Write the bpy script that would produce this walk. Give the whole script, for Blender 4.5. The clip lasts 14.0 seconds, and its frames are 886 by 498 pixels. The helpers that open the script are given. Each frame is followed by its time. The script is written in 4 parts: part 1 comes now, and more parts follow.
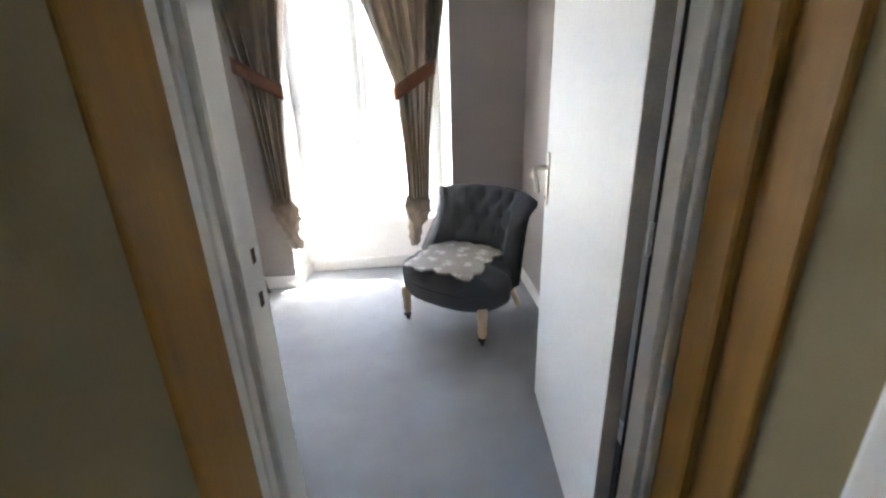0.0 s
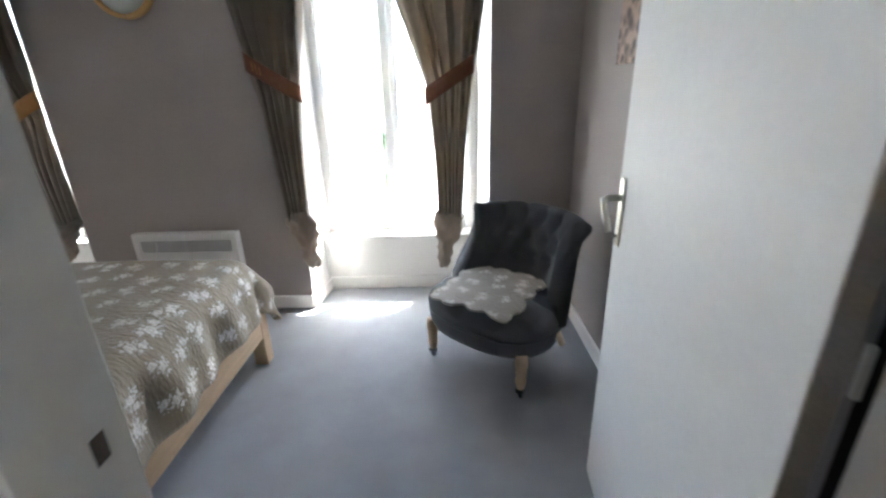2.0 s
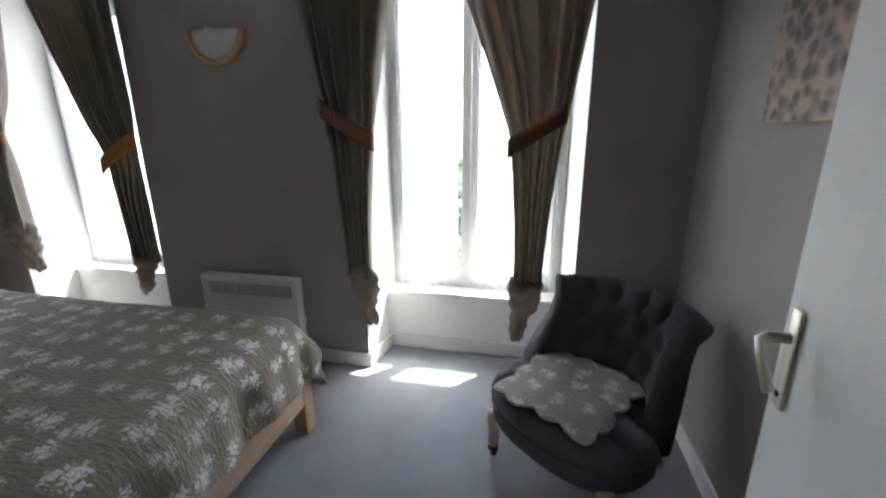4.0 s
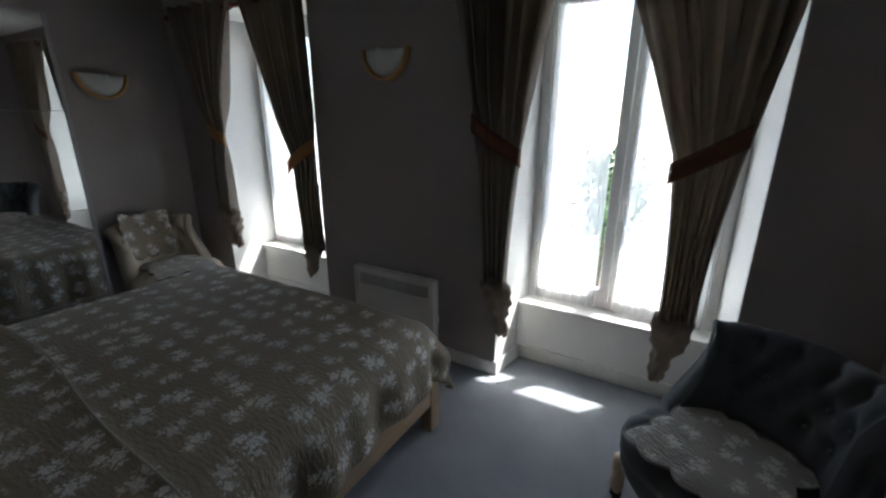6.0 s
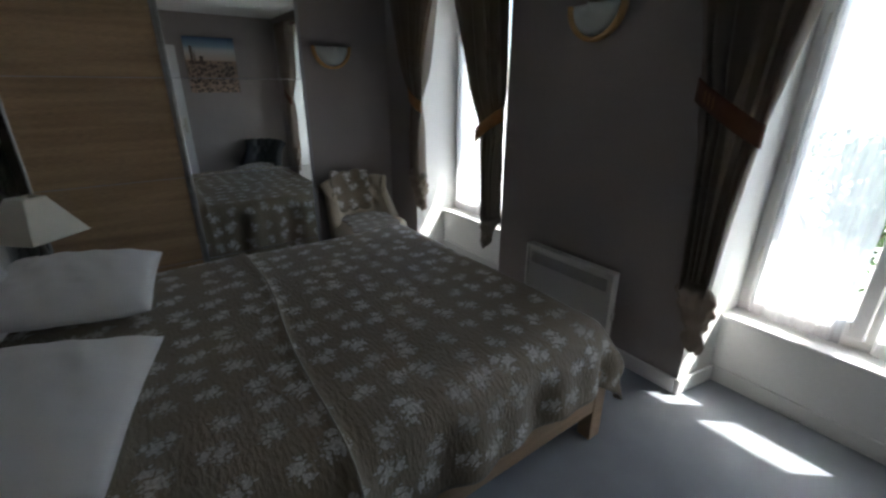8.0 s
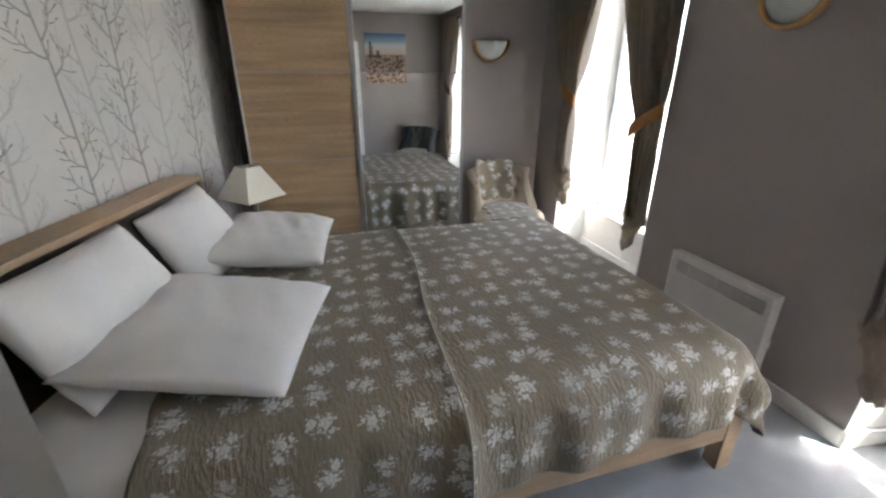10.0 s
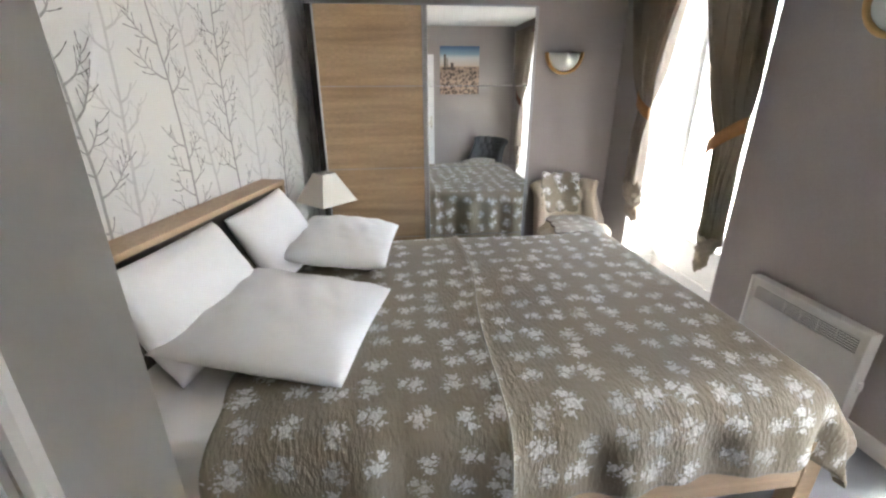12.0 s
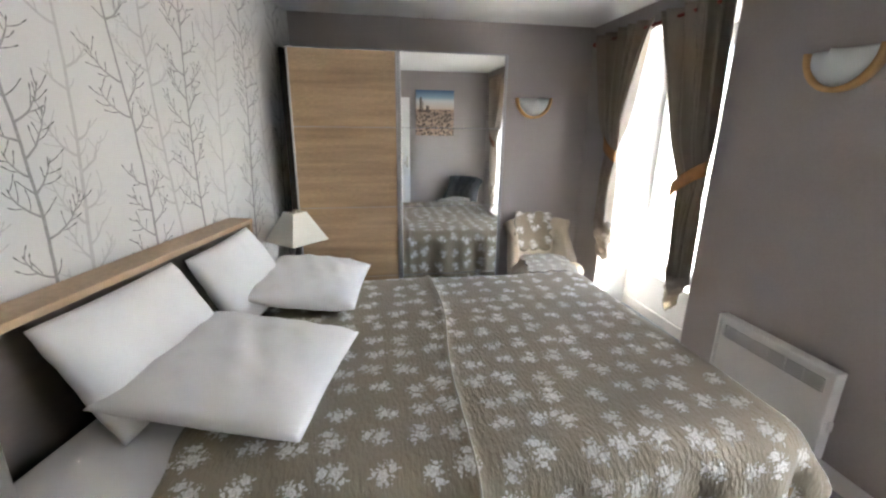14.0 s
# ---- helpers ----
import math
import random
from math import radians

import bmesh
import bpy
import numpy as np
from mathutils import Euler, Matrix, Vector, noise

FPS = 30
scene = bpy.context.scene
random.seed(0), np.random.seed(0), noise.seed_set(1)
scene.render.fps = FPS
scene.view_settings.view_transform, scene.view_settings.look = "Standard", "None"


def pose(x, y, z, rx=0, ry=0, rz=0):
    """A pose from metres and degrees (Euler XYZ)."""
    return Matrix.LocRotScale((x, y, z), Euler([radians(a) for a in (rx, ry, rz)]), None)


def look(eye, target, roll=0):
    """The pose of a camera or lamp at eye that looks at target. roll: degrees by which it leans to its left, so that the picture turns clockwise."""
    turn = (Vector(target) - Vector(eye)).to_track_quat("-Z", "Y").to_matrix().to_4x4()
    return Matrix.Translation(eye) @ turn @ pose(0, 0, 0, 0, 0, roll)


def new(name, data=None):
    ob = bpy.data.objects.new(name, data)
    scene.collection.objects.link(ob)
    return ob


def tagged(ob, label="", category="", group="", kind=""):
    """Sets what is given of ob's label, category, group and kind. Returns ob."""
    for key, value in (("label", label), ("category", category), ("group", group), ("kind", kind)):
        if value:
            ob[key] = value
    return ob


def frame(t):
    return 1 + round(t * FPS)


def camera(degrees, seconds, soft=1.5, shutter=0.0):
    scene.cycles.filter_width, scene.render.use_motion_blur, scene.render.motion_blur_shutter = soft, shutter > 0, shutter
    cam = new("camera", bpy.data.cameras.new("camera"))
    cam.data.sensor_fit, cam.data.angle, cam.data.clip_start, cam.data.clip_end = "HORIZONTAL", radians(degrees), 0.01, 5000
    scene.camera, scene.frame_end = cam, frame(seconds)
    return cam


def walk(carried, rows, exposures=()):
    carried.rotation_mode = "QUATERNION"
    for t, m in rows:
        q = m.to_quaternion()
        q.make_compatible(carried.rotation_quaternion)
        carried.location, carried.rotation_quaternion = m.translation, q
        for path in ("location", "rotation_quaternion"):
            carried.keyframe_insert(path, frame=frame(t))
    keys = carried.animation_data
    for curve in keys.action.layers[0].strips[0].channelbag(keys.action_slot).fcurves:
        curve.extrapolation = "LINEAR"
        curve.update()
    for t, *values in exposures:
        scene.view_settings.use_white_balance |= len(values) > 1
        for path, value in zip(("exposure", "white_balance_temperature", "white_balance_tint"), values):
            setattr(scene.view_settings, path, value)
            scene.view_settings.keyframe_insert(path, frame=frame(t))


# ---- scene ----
cam = camera(92.4, 14.0, 2.3, 0.5)
PATH = [
    (0, (-0.02, 0.339, 1.339), (0.096, 2.212, 0.646), -1.9),
    (0.5, (-0.074, 0.425, 1.328), (0.088, 2.292, 0.632), -2.8),
    (1, (-0.118, 0.512, 1.328), (0.076, 2.381, 0.642), -3.1),
    (1.5, (-0.086, 0.597, 1.328), (0.067, 2.482, 0.677), -1.6),
    (2, (-0.012, 0.729, 1.353), (-0.038, 2.606, 0.662), -1.6),
    (4.5, (0.012, 1.115, 1.487), (-0.496, 2.985, 0.991), 0.5),
    (5, (0.014, 1.106, 1.564), (-0.661, 2.929, 1.094), 0.8),
    (5.5, (-0.004, 1.071, 1.568), (-0.866, 2.797, 1.039), 0.2),
    (6, (-0.029, 1.116, 1.562), (-0.993, 2.766, 0.97), 0.3),
    (6.5, (-0.084, 1.134, 1.568), (-1.09, 2.74, 0.927), -0.5),
    (7, (-0.138, 1.16, 1.566), (-1.244, 2.687, 0.898), -1.3),
    (7.5, (-0.136, 1.218, 1.576), (-1.51, 2.512, 0.911), -0.8),
    (8, (-0.151, 1.207, 1.547), (-1.665, 2.3, 0.83), 0.2),
    (8.5, (-0.164, 1.164, 1.568), (-1.752, 2.13, 0.828), -0.3),
    (9, (-0.134, 1.141, 1.57), (-1.797, 1.966, 0.825), 0.1),
    (11.5, (0.014, 1.193, 1.577), (-1.828, 1.434, 0.835), -0.6),
    (12, (0.008, 1.186, 1.596), (-1.843, 1.415, 0.875), -0.2),
    (12.5, (0.003, 1.192, 1.602), (-1.86, 1.429, 0.913), 0.2),
    (13, (-0.004, 1.197, 1.605), (-1.883, 1.459, 0.972), 0.1),
    (13.5, (-0.018, 1.208, 1.604), (-1.901, 1.523, 1.008), 0.6),
    (14, (-0.021, 1.225, 1.603), (-1.912, 1.565, 1.047), 0.7),
]
EXPOSURES = ((0.0, 5.25, 6600, 10), (1.5, 4.93, 6450, 9), (2.2, 4.62, 6400, 8), (4.5, 3.45, 6250, 7), (5.5, 2.75, 6200, 6), (6.5, 2.35, 6150, 6), (8.0, 2.5, 6200, 6), (9.0, 3.38, 6450, 9), (11.5, 5.2, 6750, 10), (14.0, 5.02, 6700, 10))
walk(cam, [(t, look(eye, target, roll)) for t, eye, target, roll in PATH], EXPOSURES)


# world and sun
world = bpy.data.worlds.new("sky")
scene.world = world
world.use_nodes = True
wn = world.node_tree
sky = wn.nodes.new("ShaderNodeTexSky")
sky.sky_type = "NISHITA"
sky.sun_disc = False
SUN_WAY = Vector((-0.52, -0.60, -1.0)).normalized()
sky.sun_elevation = math.asin(-SUN_WAY.z)
sky.sun_rotation = math.atan2(-SUN_WAY.x, -SUN_WAY.y)
wn.links.new(sky.outputs[0], wn.nodes["Background"].inputs[0])
wn.nodes["Background"].inputs[1].default_value = 0.15
sun_data = bpy.data.lights.new("sun", "SUN")
sun_data.energy, sun_data.angle, sun_data.color = 5.0, radians(0.5), (1.0, 0.95, 0.88)
sun = new("sun", sun_data)
sun.matrix_world = look((0, 0, 10), Vector((0, 0, 10)) + SUN_WAY)


# materials
def mat(name, color, rough=0.6, metal=0.0, spread=0.08, scale=8.0, bump=0.0, bump_scale=200.0, coat=0.0, sheen=0.0, stretch=(1, 1, 1)):
    """Painted, woven or metal surface with variation at two scales and fine relief."""
    m = bpy.data.materials.new(name)
    m.use_nodes = True
    nt = m.node_tree
    b = nt.nodes["Principled BSDF"]
    b.inputs["Roughness"].default_value, b.inputs["Metallic"].default_value = rough, metal
    b.inputs["Coat Weight"].default_value, b.inputs["Sheen Weight"].default_value = coat, sheen
    co = nt.nodes.new("ShaderNodeTexCoord")
    mp = nt.nodes.new("ShaderNodeMapping")
    mp.inputs["Scale"].default_value = stretch
    nt.links.new(co.outputs["Object"], mp.inputs[0])
    n1 = nt.nodes.new("ShaderNodeTexNoise")
    n1.inputs["Scale"].default_value, n1.inputs["Detail"].default_value = scale, 5
    nt.links.new(mp.outputs[0], n1.inputs[0])
    n2 = nt.nodes.new("ShaderNodeTexNoise")
    n2.inputs["Scale"].default_value, n2.inputs["Detail"].default_value = bump_scale, 2
    nt.links.new(mp.outputs[0], n2.inputs[0])
    add = nt.nodes.new("ShaderNodeMath")
    add.operation = "ADD"
    nt.links.new(n1.outputs[0], add.inputs[0])
    nt.links.new(n2.outputs[0], add.inputs[1])
    ramp = nt.nodes.new("ShaderNodeMapRange")
    ramp.inputs[1].default_value, ramp.inputs[2].default_value = 0.6, 1.4
    ramp.inputs[3].default_value, ramp.inputs[4].default_value = 1 - spread, 1 + spread
    nt.links.new(add.outputs[0], ramp.inputs[0])
    mul = nt.nodes.new("ShaderNodeVectorMath")
    mul.operation = "SCALE"
    mul.inputs[0].default_value = color
    nt.links.new(ramp.outputs[0], mul.inputs[3])
    nt.links.new(mul.outputs[0], b.inputs["Base Color"])
    if bump:
        bp = nt.nodes.new("ShaderNodeBump")
        bp.inputs["Strength"].default_value, bp.inputs["Distance"].default_value = bump, 0.002
        nt.links.new(n2.outputs[0], bp.inputs["Height"])
        nt.links.new(bp.outputs[0], b.inputs["Normal"])
    return m


WALL = mat("taupe_paint", (0.378, 0.337, 0.318), 0.75, spread=0.05, scale=2.5, bump=0.25, bump_scale=90)
WHITE = mat("white_gloss_paint", (0.8, 0.79, 0.77), 0.35, spread=0.03, scale=5, bump=0.05, bump_scale=60)
PLASTER = mat("white_plaster", (0.84, 0.83, 0.81), 0.8, spread=0.03, scale=3, bump=0.2, bump_scale=70)
CARPET = mat("blue_grey_carpet", (0.28, 0.297, 0.322), 0.95, spread=0.14, scale=6, bump=0.9, bump_scale=420, sheen=0.1)
PAPER = mat("white_wallpaper", (0.68, 0.67, 0.655), 0.7, spread=0.03, scale=4, bump=0.3, bump_scale=160)
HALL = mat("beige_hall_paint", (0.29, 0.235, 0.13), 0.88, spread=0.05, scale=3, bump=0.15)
AMBER = mat("amber_varnished_wood", (0.31, 0.145, 0.014), 0.6, spread=0.25, scale=5, bump=0.1, stretch=(8, 8, 0.6))
OAK = mat("light_oak_veneer", (0.47, 0.32, 0.19), 0.5, spread=0.42, scale=2.6, bump=0.1, bump_scale=60, stretch=(6, 0.5, 8))
OAKX = mat("light_oak_board", (0.47, 0.33, 0.21), 0.5, spread=0.2, scale=3.0, bump=0.1, bump_scale=50, stretch=(0.8, 0.8, 12))
GREYWOOD = mat("grey_brown_panel", (0.13, 0.105, 0.09), 0.55, spread=0.12, scale=4, stretch=(0.8, 1, 9))
DARKSIDE = mat("dark_brown_carcass", (0.03, 0.024, 0.02), 0.7, spread=0.1)
ALU = mat("brushed_aluminium", (0.45, 0.45, 0.46), 0.4, 1.0, spread=0.05, scale=20)
CHROME = mat("satin_chrome", (0.62, 0.59, 0.52), 0.32, 1.0, spread=0.03, scale=20)
LINEN = mat("white_cotton", (0.83, 0.815, 0.815), 0.85, spread=0.03, scale=9, bump=0.3, bump_scale=500, sheen=0.15)
CURTAIN = mat("taupe_curtain_cloth", (0.255, 0.218, 0.188), 0.8, spread=0.2, scale=14, bump=0.35, bump_scale=300, sheen=0.2, stretch=(6, 6, 0.25))
cn = CURTAIN.node_tree
ctl, cmx = cn.nodes.new("ShaderNodeBsdfTranslucent"), cn.nodes.new("ShaderNodeMixShader")
ctl.inputs[0].default_value, cmx.inputs[0].default_value = (0.42, 0.355, 0.29, 1), 0.38
cn.links.new(cn.nodes["Principled BSDF"].outputs[0], cmx.inputs[1]), cn.links.new(ctl.outputs[0], cmx.inputs[2])
cn.links.new(cmx.outputs[0], cn.nodes["Material Output"].inputs[0])
LEATHER = mat("brown_leather", (0.16, 0.062, 0.03), 0.5, spread=0.2, scale=20, bump=0.3, bump_scale=180)
TAN = mat("tan_leather", (0.42, 0.2, 0.07), 0.5, spread=0.2, scale=20, bump=0.3, bump_scale=180)
GREYCLOTH = mat("slate_grey_cloth", (0.09, 0.097, 0.107), 0.9, spread=0.12, scale=12, bump=0.4, bump_scale=600, sheen=0.06)
CREAM = mat("cream_cloth", (0.54, 0.46, 0.35), 0.85, spread=0.06, scale=12, bump=0.3, bump_scale=500, sheen=0.15)
TURNED = mat("pale_turned_wood", (0.6, 0.45, 0.3), 0.5, spread=0.12, scale=10, stretch=(1, 1, 0.4))
BLACK = mat("black_metal", (0.015, 0.015, 0.016), 0.4, 0.0, spread=0.1)
REDROD = mat("dark_red_metal", (0.22, 0.03, 0.02), 0.35, 0.3, spread=0.1)
mirror = bpy.data.materials.new("mirror_glass")
mirror.use_nodes = True
mirror.node_tree.nodes["Principled BSDF"].inputs["Base Color"].default_value = (0.86, 0.88, 0.87, 1)
mirror.node_tree.nodes["Principled BSDF"].inputs["Metallic"].default_value = 1.0
mirror.node_tree.nodes["Principled BSDF"].inputs["Roughness"].default_value = 0.01


# mesh helpers
def part(name, bm, material, parent=None, label="", smooth=False):
    """Links a bmesh as one mesh object, under a thing or part if given."""
    me = bpy.data.meshes.new(name)
    bmesh.ops.recalc_face_normals(bm, faces=bm.faces)
    bm.to_mesh(me)
    bm.free()
    if smooth:
        for p in me.polygons:
            p.use_smooth = True
    if material:
        me.materials.append(material)
    ob = new(name, me)
    if parent:
        ob.parent = parent
    if label:
        ob["label"] = label
    return ob


def box(x0, x1, y0, y1, z0, z1, bev=0.0, seg=2):
    bm = bmesh.new()
    bmesh.ops.create_cube(bm, size=1)
    for v in bm.verts:
        v.co = Vector(((x0 + x1) / 2 + v.co.x * (x1 - x0), (y0 + y1) / 2 + v.co.y * (y1 - y0), (z0 + z1) / 2 + v.co.z * (z1 - z0)))
    if bev:
        bmesh.ops.bevel(bm, geom=bm.edges[:], offset=bev, segments=seg, affect="EDGES", profile=0.5)
    return bm


def merge(*bms):
    out = bmesh.new()
    for b in bms:
        me = bpy.data.meshes.new("tmp")
        b.to_mesh(me)
        b.free()
        out.from_mesh(me)
        bpy.data.meshes.remove(me)
    return out


def moved(bm, m):
    bm.transform(m)
    return bm


def grid(nu, nv, f):
    """A sheet of nu x nv cells from f(u, v) -> co, with uv in 0..1."""
    bm = bmesh.new()
    uv = bm.loops.layers.uv.new("uv")
    vs = [[bm.verts.new(f(i / nu, j / nv)) for j in range(nv + 1)] for i in range(nu + 1)]
    for i in range(nu):
        for j in range(nv):
            fc = bm.faces.new((vs[i][j], vs[i + 1][j], vs[i + 1][j + 1], vs[i][j + 1]))
            for lp, (a, b) in zip(fc.loops, ((i, j), (i + 1, j), (i + 1, j + 1), (i, j + 1))):
                lp[uv].uv = (a / nu, b / nv)
    return bm


def lathe(profile, n=20):
    """Turned shape round z from (radius, z) pairs."""
    bm = bmesh.new()
    rings = [[bm.verts.new((r * math.cos(2 * math.pi * k / n), r * math.sin(2 * math.pi * k / n), z)) for k in range(n)] for r, z in profile]
    for a, b in zip(rings, rings[1:]):
        for k in range(n):
            bm.faces.new((a[k], a[(k + 1) % n], b[(k + 1) % n], b[k]))
    for ring in (rings[0], rings[-1]):
        bm.faces.new(ring)
    return bm


def tube(points, r, n=10):
    """A round bar along points."""
    bm = bmesh.new()
    pts = [Vector(p) for p in points]
    rings = []
    for i, p in enumerate(pts):
        d = (pts[min(i + 1, len(pts) - 1)] - pts[max(i - 1, 0)]).normalized()
        q = d.to_track_quat("Z", "Y")
        rings.append([bm.verts.new(p + q @ Vector((r * math.cos(2 * math.pi * k / n), r * math.sin(2 * math.pi * k / n), 0))) for k in range(n)])
    for a, b in zip(rings, rings[1:]):
        for k in range(n):
            bm.faces.new((a[k], a[(k + 1) % n], b[(k + 1) % n], b[k]))
    for ring in (rings[0], rings[-1]):
        bm.faces.new(ring)
    return bm


def empty(name, m, label, category, group=""):
    ob = new(name)
    ob.matrix_world = m
    return tagged(ob, label, category, group)


# ---- plan, in metres ----
EAST, WEST, NORTH, CEIL = 0.75, -3.975, 3.315, 2.475
BACK, OUT = 3.61, 3.86       # foot of the window recesses, outer face of the window wall
SILL, HEAD = 0.41, 2.31
WINDOWS = ((-0.935, 0.25), (-3.5, -2.335))
DL, DR = -0.276, 0.445      # door opening
PX = DL - 0.055             # room side of the thin partition
HX = 0.549                   # back of the hall wall beyond the hinges
SPLAY = 0.055


def south(x):
    """The papered wall, which is not quite square to the room."""
    return 0.375 - 0.24 * (x + 2.864)


def prism(pts, z0, z1):
    """An upright prism on a footprint."""
    bm = bmesh.new()
    lo = [bm.verts.new((x, y, z0)) for x, y in pts]
    hi = [bm.verts.new((x, y, z1)) for x, y in pts]
    n = len(pts)
    bm.faces.new(lo), bm.faces.new(hi)
    for k in range(n):
        bm.faces.new((lo[k], lo[(k + 1) % n], hi[(k + 1) % n], hi[k]))
    return bm


def structure(name, bm, material, label, category):
    return tagged(part(name, bm, material), label, category, kind="structure")


structure("floor", merge(box(WEST - 0.3, PX, -0.6, OUT, -0.2, 0), box(PX, EAST + 0.3, -1.6, OUT, -0.2, 0)), CARPET, "blue-grey fitted carpet on the bedroom floor", "floor")
structure("ceiling", merge(box(WEST - 0.3, PX, -0.6, OUT, CEIL, CEIL + 0.2), box(PX, EAST + 0.3, -1.6, OUT, CEIL, CEIL + 0.2)), PLASTER, "white painted plaster ceiling", "ceiling")
xs = [WEST - 0.3, WINDOWS[1][0], WINDOWS[1][1], WINDOWS[0][0], WINDOWS[0][1], EAST + 0.3]
wall_bits = []
for k in (0, 2, 4):
    a, b = xs[k], xs[k + 1]
    wall_bits.append(prism([(a, NORTH), (b, NORTH), (b + (SPLAY if k < 4 else 0), OUT), (a - (SPLAY if k > 0 else 0), OUT)], 0, CEIL))
for a, b in WINDOWS:
    wall_bits.append(box(a, b, NORTH, OUT, HEAD, CEIL))
wall_north = structure("wall_north", merge(*wall_bits), WALL, "taupe grey painted wall with two deep window recesses", "wall")
# white lining of the recesses, 4 mm proud of the masonry
for a, b in WINDOWS:
    e = 0.004
    sl = SPLAY / (OUT - NORTH)
    part("recess_lining", prism([(a, NORTH - e), (a + e, NORTH - e), (a + e + sl * (OUT - NORTH), OUT), (a + sl * (OUT - NORTH), OUT)], 0, HEAD), PLASTER, wall_north, "white painted window reveal")
    part("recess_lining", prism([(b - e, NORTH - e), (b, NORTH - e), (b - sl * (OUT - NORTH), OUT), (b - e - sl * (OUT - NORTH), OUT)], 0, HEAD), PLASTER, wall_north, "white painted window reveal")
    part("recess_head", prism([(a + e, NORTH), (b - e, NORTH), (b - e - SPLAY, OUT), (a + e + SPLAY, OUT)], HEAD - e, HEAD), PLASTER, wall_north, "white painted lintel")
structure("wall_east", box(EAST, EAST + 0.3, -1.6, NORTH, 0, CEIL), WALL, "taupe grey painted wall", "wall")
structure("wall_west", box(WEST - 0.3, WEST, -0.25, NORTH, 0, CEIL), WALL, "taupe grey painted wall", "wall")
wall_south = structure("wall_south", prism([(WEST, south(WEST)), (PX, south(PX)), (PX, south(PX) - 0.3), (WEST, south(WEST) - 0.3)], 0, CEIL), PAPER, "white wallpaper printed with grey and pale bare twigs", "wall")
# the hole in the partition is added to let daylight onto the right hall wall
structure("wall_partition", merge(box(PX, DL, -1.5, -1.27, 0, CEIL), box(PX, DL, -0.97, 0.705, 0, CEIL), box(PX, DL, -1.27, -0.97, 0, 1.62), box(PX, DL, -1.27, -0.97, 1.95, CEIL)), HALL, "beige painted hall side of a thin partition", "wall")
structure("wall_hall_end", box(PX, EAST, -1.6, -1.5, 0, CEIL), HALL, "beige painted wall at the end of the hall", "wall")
# frame of that added opening, out of view behind the doorway
structure("hall_light_opening", merge(box(PX + 0.01, DL - 0.01, -1.27, -1.24, 1.62, 1.95), box(PX + 0.01, DL - 0.01, -1.0, -0.97, 1.62, 1.95), box(PX + 0.01, DL - 0.01, -1.24, -1.0, 1.62, 1.65), box(PX + 0.01, DL - 0.01, -1.24, -1.0, 1.92, 1.95)), WHITE, "white painted frame of an unseen opening added to light the hall", "window")
structure("wall_over_door", box(PX, EAST, 0.87, 0.99, 2.09, CEIL), WALL, "short wall over the doorway", "wall")

# low walls and sills under the windows
for nm, (a, b) in zip(("wall_under_window_1", "wall_under_window_2"), WINDOWS):
    q = 0.03
    structure(nm, box(a + q, b - q, BACK, OUT - 0.004, 0, SILL - 0.028), PLASTER, "low white painted wall under the window", "wall")

# baseboards
BASE = 0.095


def baseboard(x0, y0, x1, y1, t=0.014):
    d = Vector((x1 - x0, y1 - y0, 0))
    bm = box(0, d.length, -t, 0, 0.001, BASE, 0.004, 1)
    ang = math.degrees(math.atan2(d.y, d.x))
    return moved(bm, pose(x0, y0, 0, 0, 0, ang))


for x0, y0, x1, y1 in ((WEST, NORTH, WINDOWS[1][0], NORTH), (WINDOWS[1][1], NORTH, WINDOWS[0][0], NORTH), (WINDOWS[0][1], NORTH, EAST - 0.014, NORTH),
                       (EAST, NORTH, EAST, 1.125), (WINDOWS[0][0] + 0.045, BACK, WINDOWS[0][1] - 0.045, BACK), (WINDOWS[1][0] + 0.045, BACK, WINDOWS[1][1] - 0.045, BACK)):
    structure("baseboard", baseboard(x0, y0, x1, y1), WHITE, "white painted baseboard", "baseboard")
for a, b in WINDOWS:
    for x0, y0, x1, y1 in ((a + 0.005, NORTH - 0.012, a + 0.049, BACK - 0.014), (b - 0.049, BACK - 0.014, b - 0.005, NORTH - 0.012)):
        structure("baseboard", baseboard(x0, y0, x1, y1), WHITE, "white painted baseboard in the window recess", "baseboard")

# print of the wallpaper: twigs as flat ribbons on the paper
TWIG = mat("grey_twig_print", (0.33, 0.32, 0.315), 0.7, spread=0.3, scale=30)
BUD = mat("dark_bud_print", (0.15, 0.145, 0.142), 0.7, spread=0.3, scale=30)
PALE = mat("pale_twig_print", (0.53, 0.515, 0.505), 0.7, spread=0.1, scale=30)


def ribbon(bm, p, q, w0, w1):
    d = (q - p)
    if d.length < 1e-4:
        return
    n = Vector((-d.y, d.x)).normalized()
    vs = [bm.verts.new((*(p + n * w0), 0)), bm.verts.new((*(p - n * w0), 0)), bm.verts.new((*(q - n * w1), 0)), bm.verts.new((*(q + n * w1), 0))]
    bm.faces.new(vs)


